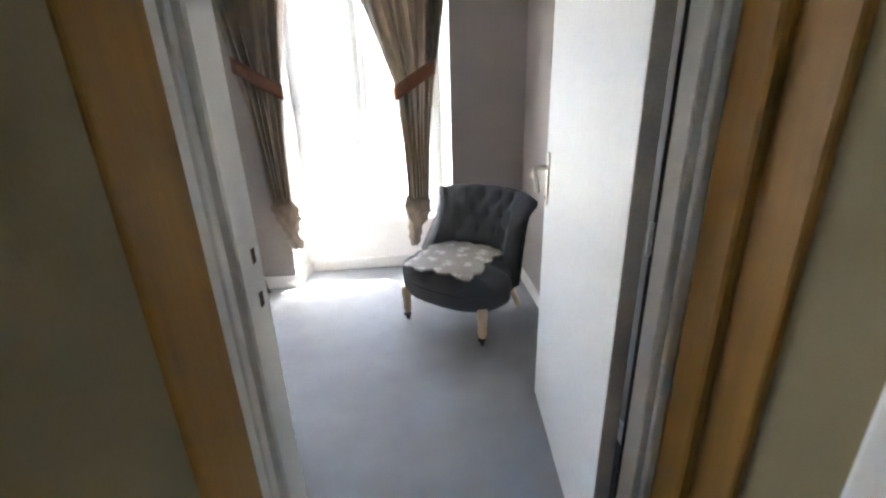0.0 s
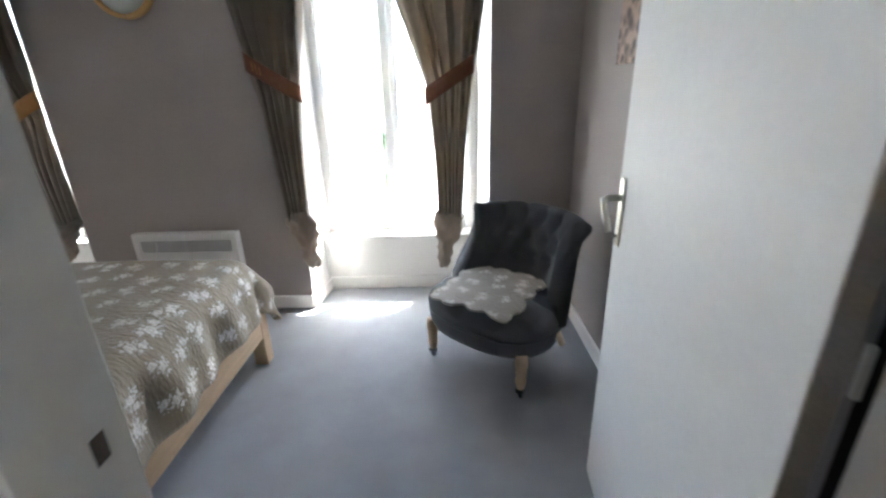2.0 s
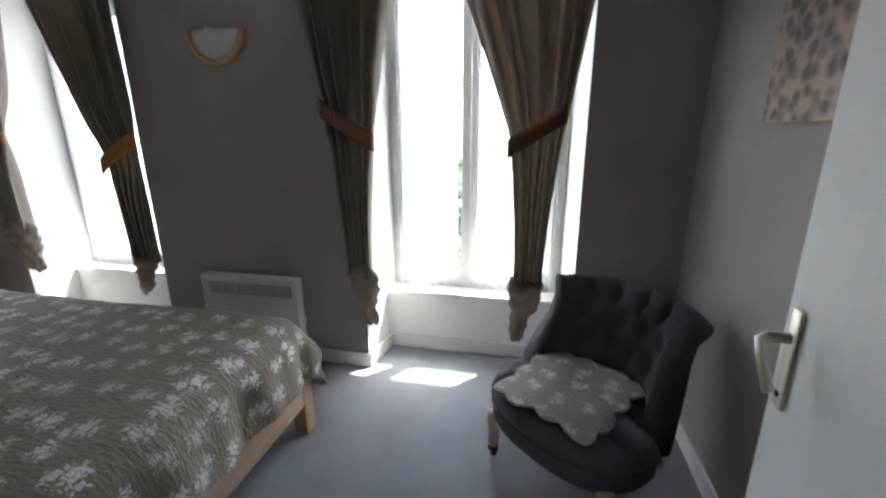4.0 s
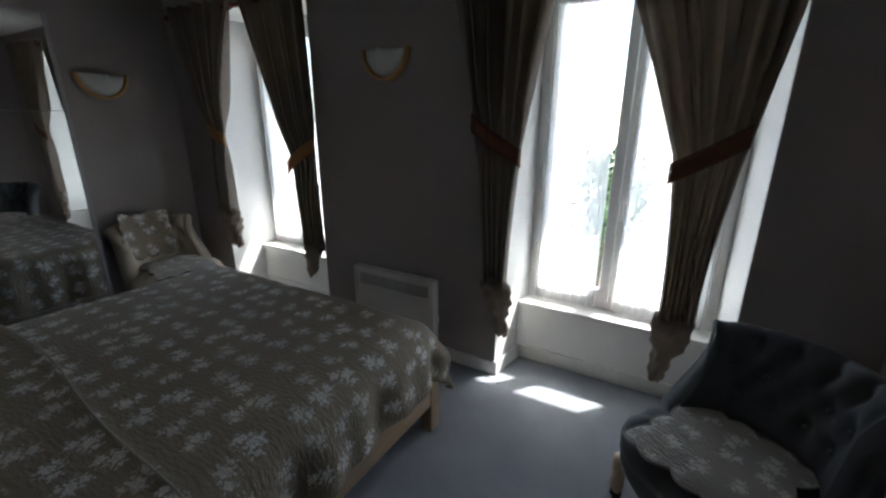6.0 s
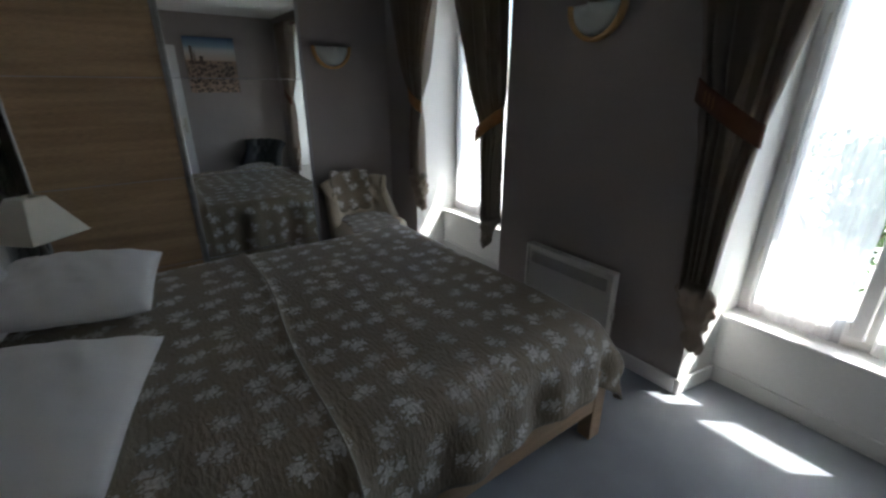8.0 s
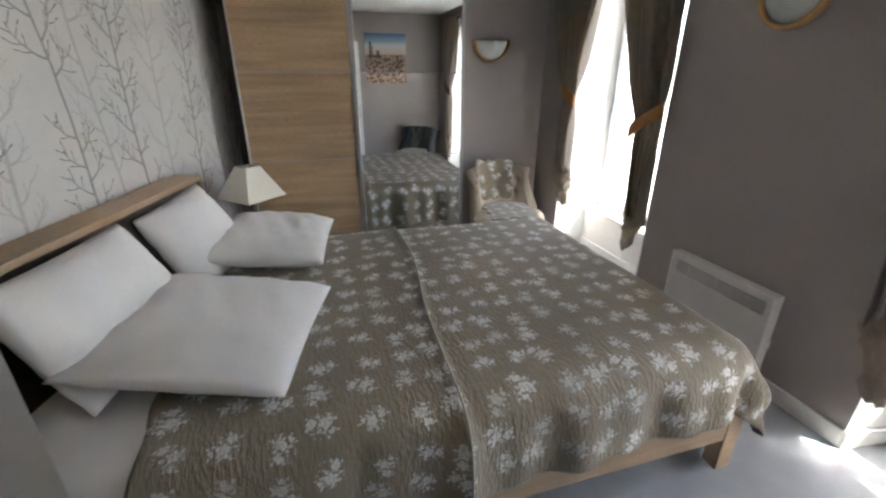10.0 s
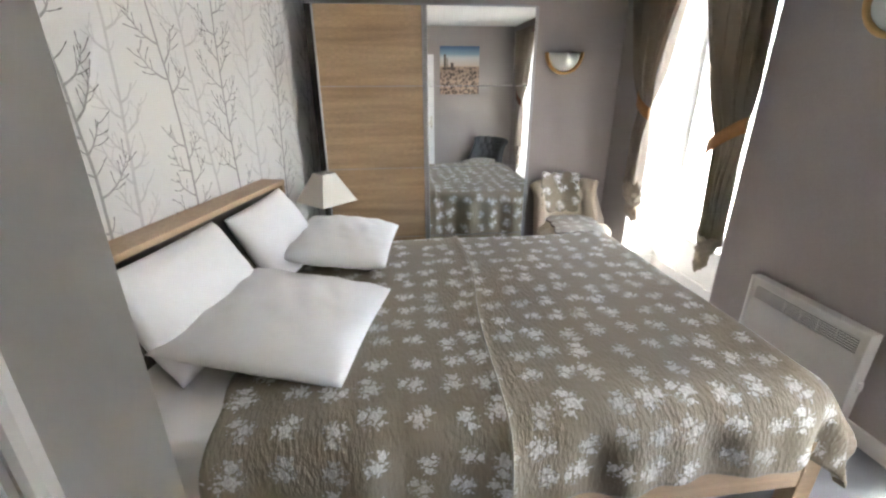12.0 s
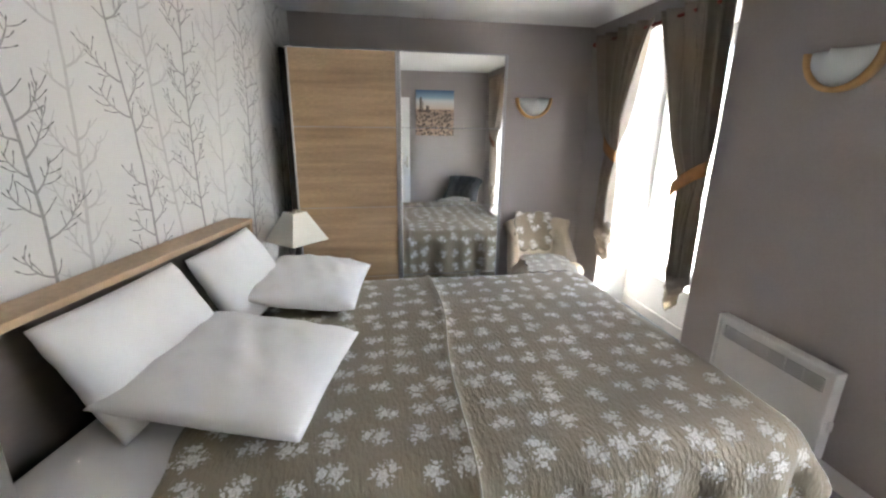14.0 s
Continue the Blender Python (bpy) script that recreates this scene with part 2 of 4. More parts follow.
def twig(bm, buds, rnd, p, ang, length, w, depth):
    """One stem with its side branches and their tufts of dark shoots; ang from upright."""
    n = max(4, int(length / 0.02))
    side = 1 if rnd.random() < 0.5 else -1
    phase, start = rnd.uniform(0, 6.3), ang
    since = 0
    for k in range(n):
        if depth == 2:
            ang = 0.1 * math.sin(phase + 0.05 * k) + rnd.uniform(-0.06, 0.06)
        elif depth == 1:
            ang = start * (1 - 0.75 * k / n) + rnd.uniform(-0.13, 0.13)
        else:
            ang += rnd.uniform(-0.18, 0.18) - 0.12 * ang
        q = p + Vector((math.sin(ang), math.cos(ang))) * (length / n)
        w0, w1 = (max(w * (1 - 0.6 * (k + j) / n), 0.0011) for j in (0, 1))
        ribbon(buds if depth == 0 and k > 0 else bm, p, q, w0, w1)
        p = q
        since += 1
        if depth == 2 and k > 1 and since > 2 and rnd.random() < 0.5:
            side, since = -side, 0
            twig(bm, buds, rnd, p.copy(), ang + side * rnd.uniform(0.85, 1.35), rnd.uniform(0.09, 0.21), w * 0.5, 1)
            if rnd.random() < 0.4:
                twig(bm, buds, rnd, p.copy(), ang - side * rnd.uniform(0.7, 1.2), rnd.uniform(0.04, 0.08), w * 0.3, 0)
        elif depth == 1 and k >= n // 4 and rnd.random() < 0.9:
            side = -side
            twig(bm, buds, rnd, p.copy(), ang + side * rnd.uniform(0.4, 1.2), rnd.uniform(0.025, 0.07), w * 0.5, 0)
    if depth < 2:
        d = Vector((math.sin(ang), math.cos(ang)))
        ribbon(buds, p - d * 0.006, p + d * 0.006, 0.0015, 0.0026)
        ribbon(buds, p + d * 0.006, p + d * 0.015, 0.0026, 0.001)


def print_trees(material, bud_material, seed, starts, w, label, lift):
    bm, buds, rnd = bmesh.new(), bmesh.new(), random.Random(seed)
    for u, z in starts:
        twig(bm, buds, rnd, Vector((u, z)), 0.0, rnd.uniform(2.25, 2.33), w, 2)
    for b, dz in ((bm, 0.0), (buds, 0.0006)):
        for v in list(b.verts):
            u, z = v.co.x, min(max(v.co.y, 0.02), CEIL - 0.01)
            u = min(max(u, WEST + 0.02), PX - 0.03)
            v.co = Vector((u, south(u) + lift + dz, z))
    part("printed_buds", buds, bud_material, wall_south, "printed buds on the twigs")
    return part("printed_twigs", bm, material, wall_south, label)


dark = [(-0.60 - 0.512 * k, 0.12) for k in range(7)]
pale = [(-0.85 - 0.512 * k, 0.1) for k in range(7)]
print_trees(PALE, PALE, 5, pale, 0.0115, "pale printed twigs", 0.002)
print_trees(TWIG, BUD, 23, dark, 0.0092, "grey printed twigs", 0.004)


# ---- doorway and hall ----
FY = 0.832                   # hall face of the door frame
JAMB = ((0, 0.0), (0.025, 0.0), (0.028, 0.004), (0.033, 0.005), (0.038, 0.004), (0.041, 0.0), (0.056, 0.0), (0.059, 0.009), (0.065, 0.012), (0.072, 0.011), (0.078, 0.007), (0.081, 0.0), (0.17, 0.0), (0.128, -0.03), (0.088, -0.0555), (0.0, -0.0555))
# close to WHITE, slightly warmer and less glossy
JAMB_WHITE = mat("jamb_white_paint", (0.8, 0.785, 0.76), 0.45, spread=0.03, scale=6, bump=0.08, bump_scale=60)
door_1 = structure("door_frame", prism([(DL + e, FY + q) for q, e in JAMB], 0, 2.09), JAMB_WHITE, "white painted wooden door frame", "door frame")
part("hinge_post", box(DR + 0.012, HX + 0.001, 1.062, 1.12, 0, 2.09, 0.004, 1), WHITE, door_1)
part("rebate", box(DR + 0.03, DR + 0.06, 1.045, 1.0615, 0, 2.09, 0.006, 2), WHITE, door_1)
# near-black strip fills the hinge gap in place of its shade
part("hinge_gap_shade", box(0.462, 0.500, 1.1205, 1.139, 0, 2.05), mat("gap_shade_black", (0.02, 0.018, 0.016), 0.8), door_1, "dark strip standing for the shade in the hinge gap")
part("frame_head", box(DL + 0.015, DR, 0.88, 1.01, 2.05, 2.089, 0.003, 1), WHITE, door_1)
# latch slots as flat patches, the shade inside them given by dark colour
for z in (1.11, 1.035):
    part("strike_slot", box(DL - 0.002, DL + 0.0008, 0.968, 0.981, z - 0.012, z + 0.012), mat("slot_shade", (0.05, 0.03, 0.02), 0.6), door_1, "dark patch painted as the shaded inside of a latch slot")
structure("trim", box(PX, DL + 0.004, 0.707, 0.831, 0, 2.2, 0.006, 3), AMBER, "amber varnished wooden door surround", "trim")
structure("trim", box(HX - 0.059, HX, 0.95, 1.044, 0, 2.2, 0.012, 2), AMBER, "amber varnished wooden door surround", "trim")
structure("trim", box(HX - 0.044, HX, 0.85, 0.949, 0, 2.2, 0.008, 2), AMBER, "amber varnished wooden door surround", "trim")
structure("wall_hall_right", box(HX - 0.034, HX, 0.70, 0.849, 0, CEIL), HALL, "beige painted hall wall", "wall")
structure("trim", box(HX - 0.059, HX, 0.62, 0.699, 0, 2.12, 0.01, 2), WHITE, "white painted casing of another hall door", "trim")
structure("door_hall", box(HX - 0.034, HX - 0.004, -0.22, 0.619, 0.01, 2.08, 0.003, 1), WHITE, "closed white painted hall door", "door")
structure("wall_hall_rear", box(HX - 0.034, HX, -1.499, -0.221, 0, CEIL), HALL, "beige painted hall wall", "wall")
structure("wall_behind_door", box(HX + 0.002, EAST - 0.001, 0.97, 1.118, 0, CEIL), WALL, "narrow taupe wall beside the doorway", "wall")

# bedroom door, open against the east wall
door = empty("bedroom_door", pose(0.453, 1.146, 0, 0, 0, -5.3), "white painted flush bedroom door, standing wide open", "door")
LEAF = 0.80
part("leaf", box(-0.04, 0, 0, LEAF, 0.012, 2.04, 0.002, 1), mat("white_door_paint", (0.78, 0.775, 0.765), 0.55, spread=0.03, scale=4, bump=0.12, bump_scale=45), door)
# thin hinge edge, greyer and browner than the leaf
part("edge_strip", box(-0.039, -0.001, -0.0015, -0.0002, 0.012, 2.04), mat("grey_brown_edge_paint", (0.62, 0.56, 0.52), 0.6, spread=0.15), door, "grey-brown hinge edge of the door")
plate = part("handle_plate", box(-0.048, -0.0402, LEAF - 0.065, LEAF - 0.03, 0.922, 1.12, 0.006, 3), CHROME, door, "satin metal handle plate")
part("lever", tube([(-0.048, LEAF - 0.047, 1.062), (-0.085, LEAF - 0.047, 1.062), (-0.094, LEAF - 0.05, 1.058), (-0.095, LEAF - 0.064, 1.04), (-0.091, LEAF - 0.11, 0.985)], 0.0095), CHROME, plate, "satin metal lever", True)
part("keyhole", moved(lathe([(0.006, 0), (0.006, 0.003)], 12), Matrix.Translation((-0.0485, LEAF - 0.047, 0.95)) @ pose(0, 0, 0, 0, -90, 0)), BLACK, plate)
part("handle_plate", box(0.0002, 0.008, LEAF - 0.065, LEAF - 0.03, 0.922, 1.12, 0.003, 2), CHROME, door, "satin metal handle plate")
for z in (0.25, 1.04, 1.8):
    part("hinge", moved(lathe([(0.003, -0.037), (0.006, -0.035), (0.006, 0.035), (0.003, 0.037)], 12), Matrix.Translation((0.006, -0.008, z))), WHITE, door, "steel barrel hinge", True)


# ---- windows ----
GLASS = bpy.data.materials.new("window_glass")
GLASS.use_nodes = True
gb = GLASS.node_tree.nodes["Principled BSDF"]
gb.inputs["Transmission Weight"].default_value, gb.inputs["Roughness"].default_value, gb.inputs["IOR"].default_value = 1.0, 0.0, 1.1
SHEER = bpy.data.materials.new("white_voile")
SHEER.use_nodes = True
nt = SHEER.node_tree
nt.nodes.remove(nt.nodes["Principled BSDF"])
tl, tp, df = nt.nodes.new("ShaderNodeBsdfTranslucent"), nt.nodes.new("ShaderNodeBsdfTransparent"), nt.nodes.new("ShaderNodeBsdfDiffuse")
tl.inputs[0].default_value, df.inputs[0].default_value = (0.9, 0.91, 0.93, 1), (0.85, 0.86, 0.88, 1)
ma, mb = nt.nodes.new("ShaderNodeMixShader"), nt.nodes.new("ShaderNodeMixShader")
wv = nt.nodes.new("ShaderNodeTexNoise")
wv.inputs["Scale"].default_value = 60.0
rg = nt.nodes.new("ShaderNodeMapRange")
rg.inputs[3].default_value, rg.inputs[4].default_value = 0.38, 0.55
nt.links.new(wv.outputs[0], rg.inputs[0])
ma.inputs[0].default_value = 0.35
nt.links.new(tl.outputs[0], ma.inputs[1]), nt.links.new(df.outputs[0], ma.inputs[2])
nt.links.new(rg.outputs[0], mb.inputs[0])
nt.links.new(ma.outputs[0], mb.inputs[1]), nt.links.new(tp.outputs[0], mb.inputs[2])
nt.links.new(mb.outputs[0], nt.nodes["Material Output"].inputs[0])


def window(name, a, b, split):
    """Two white casements in a frame with glass, on a sill board."""
    x0, x1, z0, z1 = a + 0.05, b - 0.05, SILL + 0.004, HEAD - 0.04
    win = structure(name, box(x0, x1, 3.740, 3.800, z1 - 0.05, z1, 0.003, 1), WHITE, "white painted casement window with two leaves, closed", "window")
    part("frame_bottom", box(x0, x1, 3.740, 3.800, z0, z0 + 0.05, 0.003, 1), WHITE, win)
    part("frame_side", box(x0, x0 + 0.045, 3.741, 3.799, z0 + 0.05, z1 - 0.05, 0.003, 1), WHITE, win)
    part("frame_side", box(x1 - 0.045, x1, 3.741, 3.799, z0 + 0.05, z1 - 0.05, 0.003, 1), WHITE, win)
    part("frame_filler", box(x0, x1, 3.745, 3.795, z1 + 0.001, HEAD - 0.005), WHITE, win)
    for p, q in ((x0 + 0.046, split - 0.002), (split + 0.002, x1 - 0.046)):
        c0, c1 = z0 + 0.051, z1 - 0.051
        leaf = part("casement", merge(box(p, p + 0.055, 3.720, 3.770, c0, c1, 0.004, 1), box(q - 0.055, q, 3.720, 3.770, c0, c1, 0.004, 1),
                                      box(p + 0.055, q - 0.055, 3.722, 3.768, c0, c0 + 0.075, 0.004, 1), box(p + 0.055, q - 0.055, 3.722, 3.768, c1 - 0.06, c1, 0.004, 1)), WHITE, win)
        pane = part("pane", box(p + 0.056, q - 0.056, 3.744, 3.748, c0 + 0.076, c1 - 0.061), GLASS, leaf, "clear window glass")
        pane.visible_shadow = False
    hp = part("handle_plate", box(split + 0.006, split + 0.036, 3.709, 3.720, 0.99, 1.13, 0.004, 2), WHITE, win, "white window handle")
    part("lever", tube([(split + 0.021, 3.709, 1.1), (split + 0.021, 3.680, 1.1), (split + 0.021, 3.675, 1.09), (split + 0.021, 3.673, 1.0)], 0.008), WHITE, hp, "", True)
    for z in (0.75, 1.25, 1.8):
        part("hinge", moved(lathe([(0.006, -0.04), (0.006, 0.04)], 10), Matrix.Translation((x0 + 0.046, 3.715, z))), CHROME, win, "small steel hinge", True)
    part("window_sill", box(a + 0.035, b - 0.035, BACK - 0.02, 3.86, SILL - 0.027, SILL, 0.006, 2), WHITE, win, "white painted sill board")
    return win


SPLITS = (-0.372, -2.945)
window("window_1", *WINDOWS[0], SPLITS[0])
window("window_2", *WINDOWS[1], SPLITS[1])


def voile(x0, x1, z0, z1, seed):
    """A gathered sheer curtain on a leaf, with a lace edge along one side."""
    rnd = random.Random(seed)
    ph = [rnd.uniform(0, 6.3) for _ in range(4)]

    def f(u, v):
        x = x0 + (x1 - x0) * u
        z = z1 + (z0 - z1) * v + (0.003 * math.sin(u * 40 + ph[3]) if v > 0.97 else 0)
        y = 3.697 + (0.007 - 0.004 * v) * math.sin(u * 38 + ph[0] + 0.7 * math.sin(u * 9 + ph[1])) + 0.003 * math.sin(u * 90 + ph[2])
        return (x, y, z)
    return grid(90, 8, f)


for (a, b), sp, sd in ((WINDOWS[0], SPLITS[0], 1), (WINDOWS[1], SPLITS[1], 7)):
    for x0, x1, k in ((a + 0.115, sp - 0.075, 0), (sp + 0.035, b - 0.115, 1)):
        th = empty("sheer_curtain", Matrix(), "white sheer voile curtain on a window leaf", "curtain", "sheer curtains on the windows")
        part("voile", voile(x0, x1, SILL + 0.016, 2.165, sd + k), SHEER, th, "", True)
        part("rod", tube([(x0 - 0.005, 3.707, 2.155), (x1 + 0.005, 3.707, 2.155)], 0.004, 8), WHITE, th, "thin white rod")

# ---- drapes ----
ROD_Y, ROD_Z = 3.237, 2.30


def smooth_step(e0, e1, x):
    t = min(max((x - e0) / (e1 - e0), 0), 1)
    return t * t * (3 - 2 * t)


CUFF = ((0.0, 0.75), (0.03, 1.1), (0.07, 1.16), (0.40, 0.95), (0.62, 0.6), (0.70, 0.64), (0.88, 0.55), (1.0, 0.35))
KNOT = ((0.0, 0.75), (0.12, 1.2), (0.36, 1.26), (0.56, 1.0), (0.68, 0.66), (0.82, 0.8), (0.95, 0.66), (1.0, 0.25))


def drape(top0, top1, tie0, tie1, tie_z, low0, low1, knot_z, foot_z, inner, leather, seed, label):
    """A tied-back eyelet curtain whose foot is wound into a knot. Bounds in x from the top to the tie and to the knot."""
    rnd = random.Random(seed)
    th = empty("curtain", Matrix(), label, "curtain", "eyelet curtains on the window rods")
    ph = [rnd.uniform(0, 6.3) for _ in range(6)]
    n_fold = 6
    n_wave = 5.6
    z_top = ROD_Z + 0.05

    def bounds(z):
        if z > tie_z:
            k = (z - tie_z) / (z_top - tie_z)
            a, b = tie0 + (top0 - tie0) * k, tie1 + (top1 - tie1) * k
            sag = 0.008 * math.sin(math.pi * k) * inner
            if inner > 0:
                b -= sag
            else:
                a -= sag
            return a, b
        k = (tie_z - z) / (tie_z - knot_z)
        return tie0 + (low0 - tie0) * k + 0.012 * math.sin(3.1 * k), tie1 + (low1 - tie1) * k - 0.012 * math.sin(3.1 * k)

    def f(u, v):
        z = z_top + (knot_z - z_top) * v
        a, b = bounds(z)
        pinch = 1 - 0.75 * math.exp(-((z - tie_z) / 0.16) ** 2)
        depth = (0.056 if z > tie_z else 0.036) * pinch
        w = u + 0.035 * math.sin(u * 11 + ph[0] + z * 1.6) + 0.02 * math.sin(u * 23 + ph[5])
        y = ROD_Y + depth * math.cos(2 * math.pi * n_wave * w + 0.4 * math.sin(z * 2.3 + ph[3])) + 0.011 * math.sin(31 * u + ph[1] + 2.2 * z) * pinch + 0.004 * math.sin(57 * u + ph[2] + 1.1 * z)
        x = a + (b - a) * (u + 0.012 * math.sin(2 * math.pi * n_fold * u * 2 + ph[4]))
        return (x, y, z)
    cloth = part("cloth", grid(110, 46, f), CURTAIN, th, "taupe woven cloth", True)
    so = cloth.modifiers.new("thickness", "SOLIDIFY")
    so.thickness = 0.003
    # knot at the foot
    cx, rx = (low0 + low1) / 2, (low1 - low0) / 2
    lean = 0.05 * inner
    shape = KNOT if inner > 0 else CUFF

    def g(u, v):
        a = 2 * math.pi * u
        z = knot_z + 0.05 + (foot_z - knot_z - 0.05) * v
        r = 0.0
        for (v0, r0), (v1, r1) in zip(shape, shape[1:]):
            if v0 <= v <= v1:
                r = r0 + (r1 - r0) * smooth_step(v0, v1, v)
        wr = 1 + 0.10 * math.sin(2 * a + 6 * v + ph[0]) + 0.08 * math.sin(5 * a - 11 * v + ph[1]) + 0.05 * math.sin(9 * a + 23 * v + ph[2]) + 0.08 * math.sin(30 * v + 2 * a + ph[3])
        z += 0.012 * math.sin(a + ph[4]) + 0.008 * math.sin(3 * a + ph[5])
        return (cx + lean * v + rx * r * wr * math.cos(a), ROD_Y + 0.05 * r * wr * math.sin(a), z)
    part("knot", grid(40, 26, g), CURTAIN, th, "wound end of the curtain", True)
    # leather band round the waist
    slope = -0.62 * inner

    def h(u, v):
        t = -1 + 2 * u
        x = (tie0 + tie1) / 2 + ((tie1 - tie0) / 2 + 0.006) * t
        y = ROD_Y - 0.045 * math.sqrt(max(0, 1 - (t * 0.97) ** 2)) - 0.006
        z = tie_z + 0.046 * (1 - 2 * v) + slope * (x - (tie0 + tie1) / 2) + 0.01
        return (x, y, z)
    band = part("tieback", grid(20, 3, h), leather, th, "leather tieback band", True)
    sb = band.modifiers.new("thickness", "SOLIDIFY")
    sb.thickness = 0.005
    for k in range(3 if leather == LEATHER and inner > 0 else 0):
        u = 0.16 + 0.07 * k
        p0, p1 = Vector(h(u, 0.25)), Vector(h(u + 0.012, 0.75))
        part("slit", tube([p0 + Vector((0, -0.003, 0)), p1 + Vector((0, -0.003, 0))], 0.0035, 6), TAN, band, "tan stitched slit")
    # eyelets
    for k in range(n_fold):
        x = top0 + (top1 - top0) * (k + 0.5) / n_fold
        pts = [(x, ROD_Y + 0.022 * math.cos(q * math.pi / 8), ROD_Z + 0.022 * math.sin(q * math.pi / 8)) for q in range(17)]
        part("eyelet", tube(pts, 0.004, 6), BLACK, th, "dark metal eyelet", True)
    return th


drape(-1.26, -0.64, -1.08, -0.81, 1.44, -0.985, -0.855, 0.64, 0.325, 1, LEATHER, 1, "taupe eyelet curtain held by a brown leather tieback, its foot knotted")
drape(-0.47, 0.30, -0.115, 0.14, 1.405, -0.07, 0.075, 0.62, 0.32, -1, LEATHER, 2, "taupe eyelet curtain held by a brown leather tieback, its foot knotted")
drape(-3.73, -2.95, -3.44, -3.255, 1.43, -3.45, -3.26, 0.80, 0.50, 1, TAN, 3, "taupe eyelet curtain held by a tan leather tieback, its foot knotted")
drape(-2.93, -2.30, -2.545, -2.28, 1.28, -2.45, -2.295, 0.62, 0.41, -1, TAN, 4, "taupe eyelet curtain held by a tan leather tieback, its foot knotted")
for x0, x1 in ((-1.33, 0.36), (-3.80, -2.18)):
    th = empty("curtain_rod", Matrix(), "dark red metal curtain rod on wall brackets", "curtain rod", "curtain rods")
    part("bar", tube([(x0, ROD_Y, ROD_Z), (x1, ROD_Y, ROD_Z)], 0.011, 12), REDROD, th, "", True)
    for x in (x0, x1):
        part("finial", moved(lathe([(0.004, -0.02), (0.016, -0.014), (0.02, 0), (0.016, 0.014), (0.004, 0.02)], 14), Matrix.Translation((x, ROD_Y, ROD_Z)) @ pose(0, 0, 0, 0, 90, 0)), REDROD, th, "", True)
        xb = x + (0.05 if x == x0 else -0.05)
        part("bracket", tube([(xb, ROD_Y, ROD_Z - 0.005), (xb, NORTH, ROD_Z - 0.005)], 0.006, 8), REDROD, th, "", True)

# ---- heater ----
heater = empty("panel_heater", Matrix.Translation((-1.99, NORTH - 0.004, 0.114)), "white metal electric panel heater fixed to the wall", "heater")
HW, HH = 0.657, 0.457
part("body", box(0.012, HW - 0.012, -0.07, -0.012, 0.012, HH - 0.012, 0.004, 2), WHITE, heater)
part("frame", merge(box(0, 0.02, -0.082, -0.02, 0, HH, 0.005, 2), box(HW - 0.02, HW, -0.082, -0.02, 0, HH, 0.005, 2), box(0.02, HW - 0.02, -0.082, -0.02, 0, 0.02, 0.005, 2), box(0.02, HW - 0.02, -0.082, -0.02, HH - 0.022, HH, 0.005, 2)), WHITE, heater)
# no real opening: a plate coloured dark for the shade behind the louvres
part("grille_dark_plate", box(0.045, HW - 0.045, -0.0715, -0.0702, HH - 0.125, HH - 0.045), mat("grille_shade", (0.08, 0.077, 0.073), 0.7), heater, "dark plate painted as the shaded opening behind the louvres")
for k in range(7):
    z = HH - 0.121 + 0.0125 * k
    part("louvre", moved(box(0.043, HW - 0.043, -0.003, 0.003, -0.0026, 0.0026), Matrix.Translation((0, -0.0755, z)) @ pose(0, 0, 0, 8)), WHITE, heater)
for k in range(5):
    x = 0.045 + (HW - 0.09) * (k + 1) / 6
    part("divider", box(x - 0.0015, x + 0.0015, -0.0765, -0.0716, HH - 0.126, HH - 0.044), WHITE, heater)
part("thermostat", box(HW - 0.001, HW + 0.012, -0.055, -0.03, 0.16, 0.21, 0.004, 2), WHITE, heater)
part("wall_bracket", box(0.2, HW - 0.2, -0.0118, -0.0005, 0.1, 0.3), ALU, heater)

# ---- wall lamps ----
FROST = mat("frosted_glass", (0.64, 0.68, 0.66), 0.3, spread=0.04, scale=10, coat=0.3)
HONEY = mat("honey_wood_rim", (0.62, 0.38, 0.16), 0.45, spread=0.12, scale=20)


def sconce(m):
    th = empty("wall_lamp", m, "half-round wall lamp of frosted glass with a honey wood rim, unlit", "wall lamp", "wall lamps")
    a, b, d = 0.172, 0.178, 0.085

    def bowl(u, v):
        t, r = math.pi * u, v
        return (-(a - 0.02) * r * math.cos(t), -0.012 - d * math.sqrt(max(0, 1 - r * r)) ** 1.0 * (0.25 + 0.75 * math.sin(t) ** 0.5 if 0 < u < 1 else 0.25), -(b - 0.02) * r * math.sin(t))
    gl = part("glass_shade", grid(28, 8, bowl), FROST, th, "", True)
    gl.modifiers.new("thickness", "SOLIDIFY").thickness = 0.004
    bm = bmesh.new()
    n = 36
    prof = ((0.002, 0), (0.002, -0.035), (-0.010, -0.045), (-0.021, -0.04), (-0.024, 0))
    rings = []
    for k in range(n + 1):
        t = math.pi * k / n
        rings.append([bm.verts.new((-(a + p) * math.cos(t), q, -(b + p) * math.sin(t))) for p, q in prof])
    for r0, r1 in zip(rings, rings[1:]):
        for k in range(len(prof)):
            bm.faces.new((r0[k], r0[(k + 1) % len(prof)], r1[(k + 1) % len(prof)], r1[k]))
    bm.faces.new(rings[0]), bm.faces.new(rings[-1])
    part("rim", bm, HONEY, th, "honey wood rim", True)
    part("back_plate", box(-0.12, 0.12, -0.0035, -0.0005, -0.12, -0.01), WHITE, th)
    return th


sconce(pose(-1.704, NORTH - 0.0005, 1.947))
sconce(pose(WEST + 0.0005, 2.768, 1.858, 0, 0, 90))

